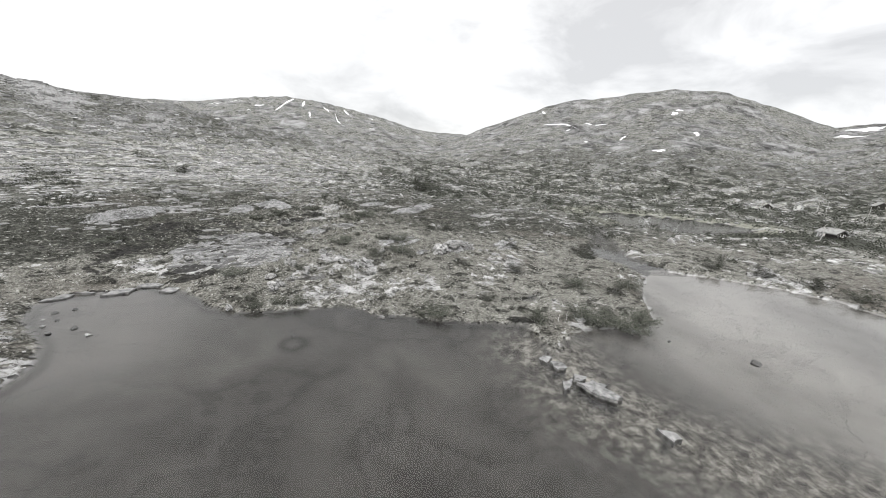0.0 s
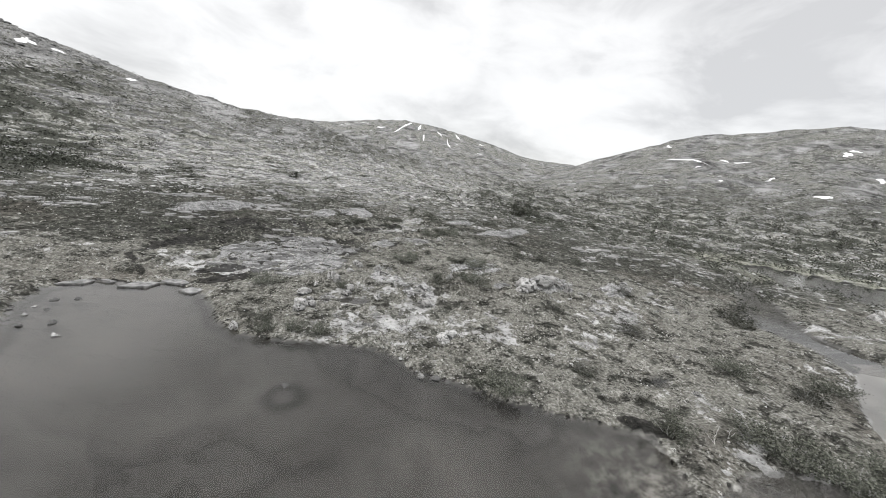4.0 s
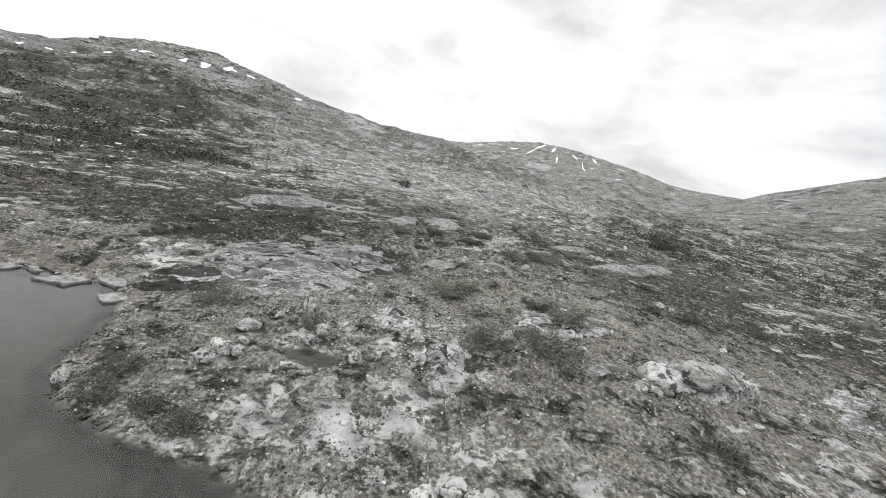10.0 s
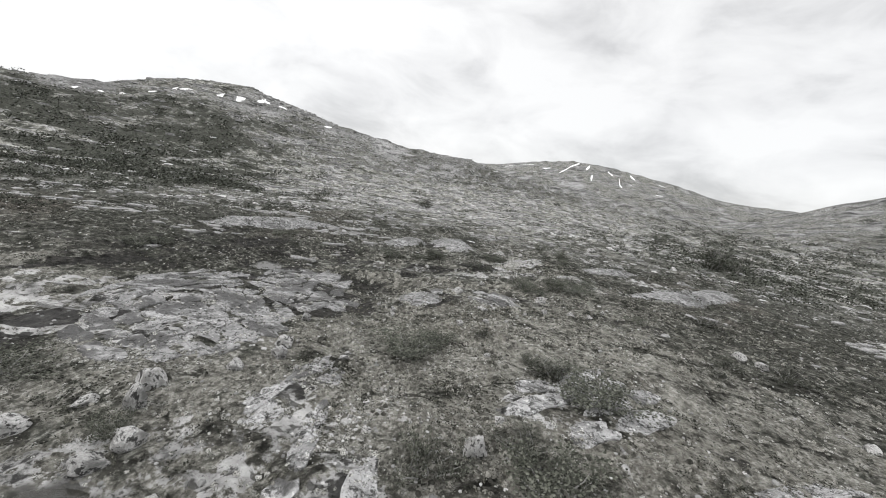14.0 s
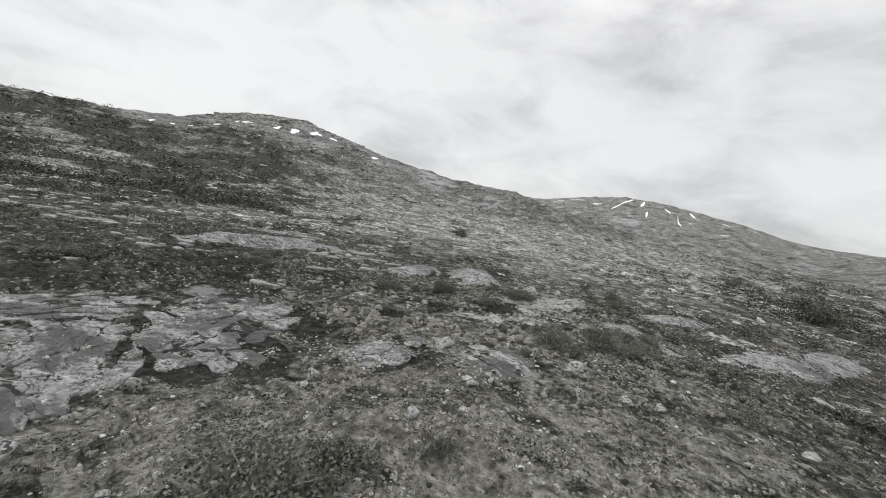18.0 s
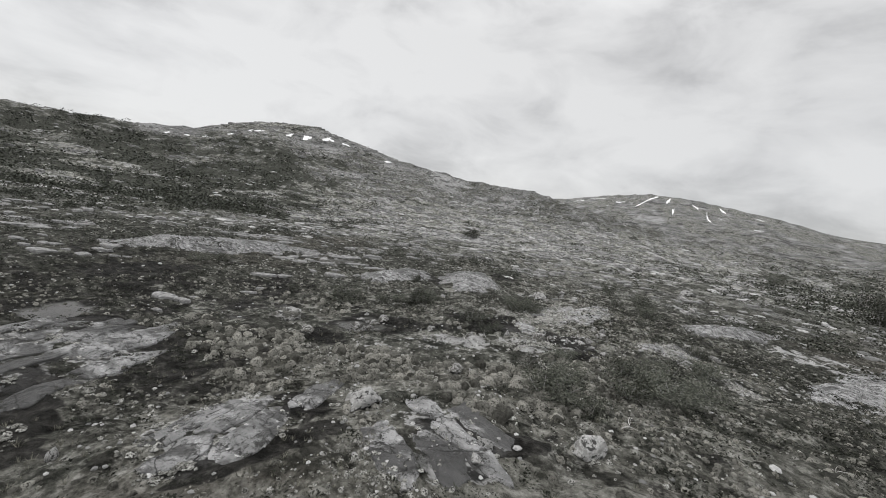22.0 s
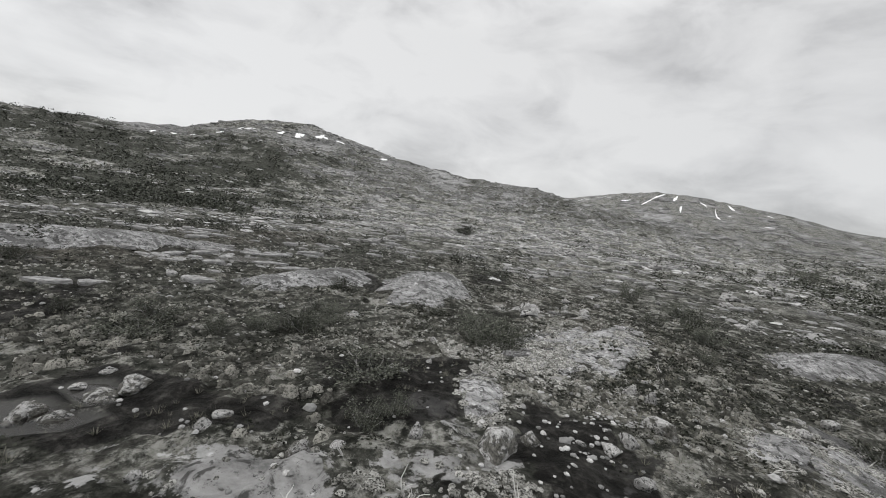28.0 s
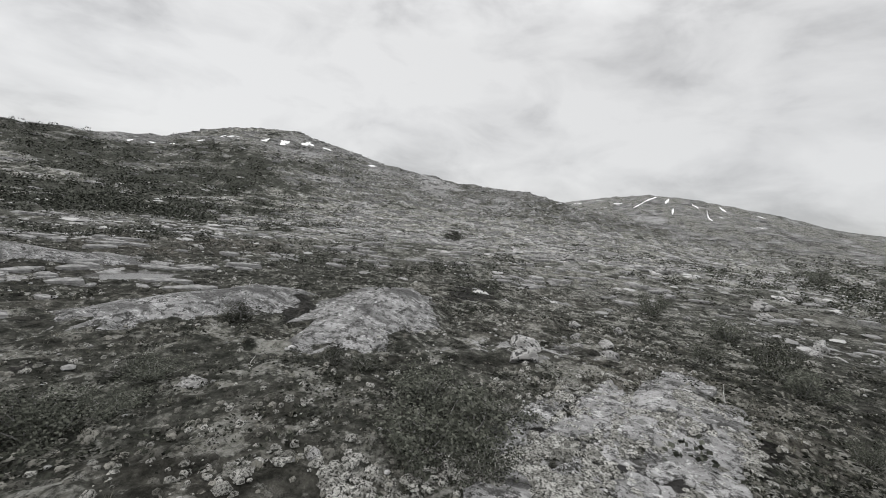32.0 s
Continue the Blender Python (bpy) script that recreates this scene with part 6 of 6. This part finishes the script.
# crumbling white lichen crust on the flat bedrock
rng = np.random.default_rng(41)
x, y = [], []
for cx, cy, a, b, turn, high in HUMPS + [(2.8, 46.0, 2.2, 1.2, 30, 0), (1.0, 45.0, 1.3, 0.8, 20, 0), (3.6, 38.6, 1.4, 0.9, 30, 0)]:
    if cy < 62 and max(a, b) < 4.5:
        n = int(420 * a * b)
        q, t = 1.15 * np.sqrt(rng.uniform(0, 1, n)), rng.uniform(0, 2 * np.pi, n)
        u, v, c, s = a * q * np.cos(t), b * q * np.sin(t), math.cos(radians(turn)), math.sin(radians(turn))
        x.append(cx + u * c - v * s)
        y.append(cy + u * s + v * c)
x, y = np.concatenate(x), np.concatenate(y)
ok = rng.uniform(0, 1, len(x)) < np.clip(0.15 + 1.6 * fractal(x * 0.9, y * 0.9, 3, 231) + 0.22 * step(y, 36, 42) - 0.5 * step(y, 16, 19) * (1 - step(y, 33, 37)), 0.01, 0.95)
x, y = x[ok], y[ok]
w = (0.03 + 0.11 * rng.uniform(0, 1, len(x)) ** 2.2) * (1 + 0.5 * step(y, 36, 42))
strewn("lichen_crust", MOUNDS, x, y, seated(x, y) + 0.02, w * 1.4, 0.3 * w + 0.02, LICHEN, "crumbled pale lichen crust and chips on bedrock", "lichen", 41, False)


# mats of heath creeping over the cracked rock
x, y = [], []
for cx, cy, a, b, turn, high in HUMPS:
    if 12 < cy < 55 and max(a, b) < 5.2:
        n = int((70 if cy < 36 else 110) * a * b)
        q, t = 1.2 * np.sqrt(rng.uniform(0, 1, n)), rng.uniform(0, 2 * np.pi, n)
        u, v, c, s = a * q * np.cos(t), b * q * np.sin(t), math.cos(radians(turn)), math.sin(radians(turn))
        x.append(cx + u * c - v * s)
        y.append(cy + u * s + v * c)
x, y = np.concatenate(x), np.concatenate(y)
ok = rng.uniform(0, 1, len(x)) < np.clip(5.0 * (fractal(x * 1.1, y * 1.1, 3, 261) - 0.02), 0.01, 0.85) * (outline_distance(x, y, LAKE) > 0.4)
x, y = x[ok], y[ok]
w = rng.uniform(0.07, 0.22, len(x))
strewn("heath_mats", SHRUBS, x, y, seated(x, y), w, w * rng.uniform(0.3, 0.6, len(x)), HEATH, "dark crowberry mats creeping over cracked bedrock", "heath", 42)


# scrub and blocks on the slopes
def slope_field(seed, tries, near, far):
    rng = np.random.default_rng(seed)
    r, a = near * (far / near) ** rng.uniform(0, 1, tries) ** 0.75, np.radians(rng.uniform(-100, 100, tries))
    x, y = MIDDLE[0] + r * np.sin(a), MIDDLE[1] + r * np.cos(a)
    ok = (outline_distance(x, y, LAKE) > 1) & (outline_distance(x, y, POND) > 2)
    return x[ok], y[ok], r[ok], np.degrees(a[ok]), rng


x, y, r, a, rng = slope_field(11, 38000, 42, 600)
z = seated(x, y)
thick = wooded_slope(x, y, z)
clumps = -0.12 * step(a, -34, -20) * (1 - step(a, 20, 34)) + 2.0 * fractal(x / 14, y / 20, 3, 151) + 0.8 * fractal(x / 60, y / 60, 2, 153) + 1.3 * (0.4 - knoll_field(x, y)) - 0.31 + 0.2 * step(y, 40, 90) + 0.12 * step(r, 80, 120) + 0.16 * step(a, 5, 22) * (1 - step(r, 150, 240))
ok = rng.uniform(0, 1, len(x)) < np.clip(np.maximum(clumps, 1.5 * thick - 0.25) - 1.0 * step(z, 22, 42), 0.006, 1)
x, y, z, r, thick = x[ok], y[ok], z[ok], r[ok], thick[ok]
w = rng.uniform(0.5, 1.3, len(x)) * (0.6 + np.minimum(r, 260) / 140) * (1 + 0.8 * thick)
for name, these, leaves, label in (("birch_scrub", r < 120, [leafy_template(60 + k, 34, 0.5, 0.8, 0.16, 0.07) for k in range(4)], "low dark birch and willow scrub in clumps on the moor"),
                                   ("slope_scrub", r >= 120, [leafy_template(70 + k, 17, 0.5, 0.8, 0.19, 0.085) for k in range(4)], "dark mountain birch scrub over the far slopes")):
    strewn(name, leaves, x[these], y[these], z[these] - 0.05, w[these], w[these] * rng.uniform(0.45, 0.85, these.sum()), SCRUB, label, "scrub", 11)
x, y, r, a, rng = slope_field(12, 32000, 60, 700)
z = seated(x, y)
ok = rng.uniform(0, 1, len(x)) < np.clip(0.35 + 0.9 * fractal(x / 30, y / 30, 4, 161) + 0.3 * step(z, 20, 60), 0.04, 1) * (1 - 0.8 * wooded_slope(x, y, z))
x, y, z, r = x[ok], y[ok], z[ok], r[ok]
w = (0.2 + 0.6 * rng.uniform(0, 1, len(x)) ** 2) * (0.6 + np.minimum(r, 300) / 120)
strewn("slope_blocks", ROCKS, x, y, z, w * rng.uniform(1, 2.2, len(w)), w * 0.7, STONES, "pale blocks and ledges of rock on the slopes", "rocks", 12, False)


# low ledges of bedrock in long broken bands
def ledge_template(seed):
    rng = random.Random(seed)
    sides, verts, faces = 11, [(0, 0, 0.9)], []
    for q, z in ((0.7, 1.0), (0.97, 0.75), (1.05, -1.2)):
        for j in range(sides):
            t = 2 * math.pi * j / sides
            e = rng.uniform(0.8, 1.15) if q == 0.7 else 1.0
            k = 1 + 0.22 * math.sin(2 * t + seed) + 0.14 * math.sin(3 * t + 2 * seed)
            verts.append((q * e * k * math.cos(t), 0.5 * q * e * k * math.sin(t), z + rng.uniform(-0.15, 0.15)))
    for j in range(sides):
        i = (j + 1) % sides
        faces.append((0, 1 + j, 1 + i))
        for ring in (0, 1):
            p, n = 1 + ring * sides, 1 + (ring + 1) * sides
            faces += [(p + j, n + j, n + i), (p + j, n + i, p + i)]
    return np.array(verts), np.array(faces)


rng = np.random.default_rng(31)
r, a = 16 + 330 * rng.uniform(0, 1, 34000) ** 1.2, np.radians(rng.uniform(-80, 80, 34000))
x, y = 3 + r * np.sin(a), 12 + r * np.cos(a)
ok = (outline_distance(x, y, LAKE) > 0.8) & (outline_distance(x, y, POND) > 3) & (creek_field(x, y)[0] > 1.5)
for spot in POOLS + BOGS:
    ok &= ellipse(x, y, *spot) > 1.5
x, y, r = x[ok], y[ok], r[ok]
bands = fractal((x * 0.9 + y * 0.44) * 0.08, (y * 0.9 - x * 0.44) * 0.16, 4, 71)
near_path = step(np.abs(x - 2), 5, 14) + step(y, 60, 75) + (1 - step(y, 16, 22))
ok = rng.uniform(0, 1, len(x)) < np.clip((bands - 0.05) * (1.4 + step(r, 60, 110)), 0.03, 0.9) * np.clip(near_path, 0.0, 1) * np.where((x < 28) & (y > 16) & (y < 72), np.where((x < -10) & (y > 30), 0.45, 0.05), np.where(x > 12, 0.4, 0.8)) * (1 - hump_field(x, y)[1]) * (1 - wooded_slope(x, y, seated(x, y)))
x, y, r = x[ok], y[ok], r[ok]
w = rng.uniform(0.2, 0.75, len(x)) * (0.7 + np.minimum(r, 200) / 75)
tall, z = 0.05 + (0.08 + 0.12 * step(r, 40, 90)) * w, seated(x, y) + 0.02
SHAPES = [ledge_template(k) for k in range(7)]
# the ledges beside the flight are pieces of their own, the rest stay joined
beside = np.zeros(len(x), bool)
beside[np.argsort(np.hypot(np.clip(np.abs(x - 4) - 6, 0, None), np.clip(np.abs(y - 26) - 30, 0, None)))[:280]] = True
PIECES = []
for k, (verts, faces) in enumerate(SHAPES):
    mesh = bpy.data.meshes.new("ledge")
    mesh.from_pydata([tuple(map(float, v)) for v in verts], [], [tuple(map(int, q)) for q in faces])
    mesh.materials.append(LEDGE)
    PIECES.append(mesh)
for k in np.flatnonzero(beside):
    ob = new("ledge", PIECES[int(k) % 7])
    ob.parent = TUNDRA
    ob.matrix_world = Matrix.LocRotScale((float(x[k]), float(y[k]), float(z[k])), Euler((0, 0, radians(26) + rng.normal(0, 0.45))), (float(w[k]), float(w[k]), float(tall[k])))
rest = ~beside
strewn("rock_ledges", SHAPES, x[rest], y[rest], z[rest], w[rest], tall[rest], LEDGE, "long pale ledges of bedrock showing through the heath", "bedrock", 31, False, strike=26)
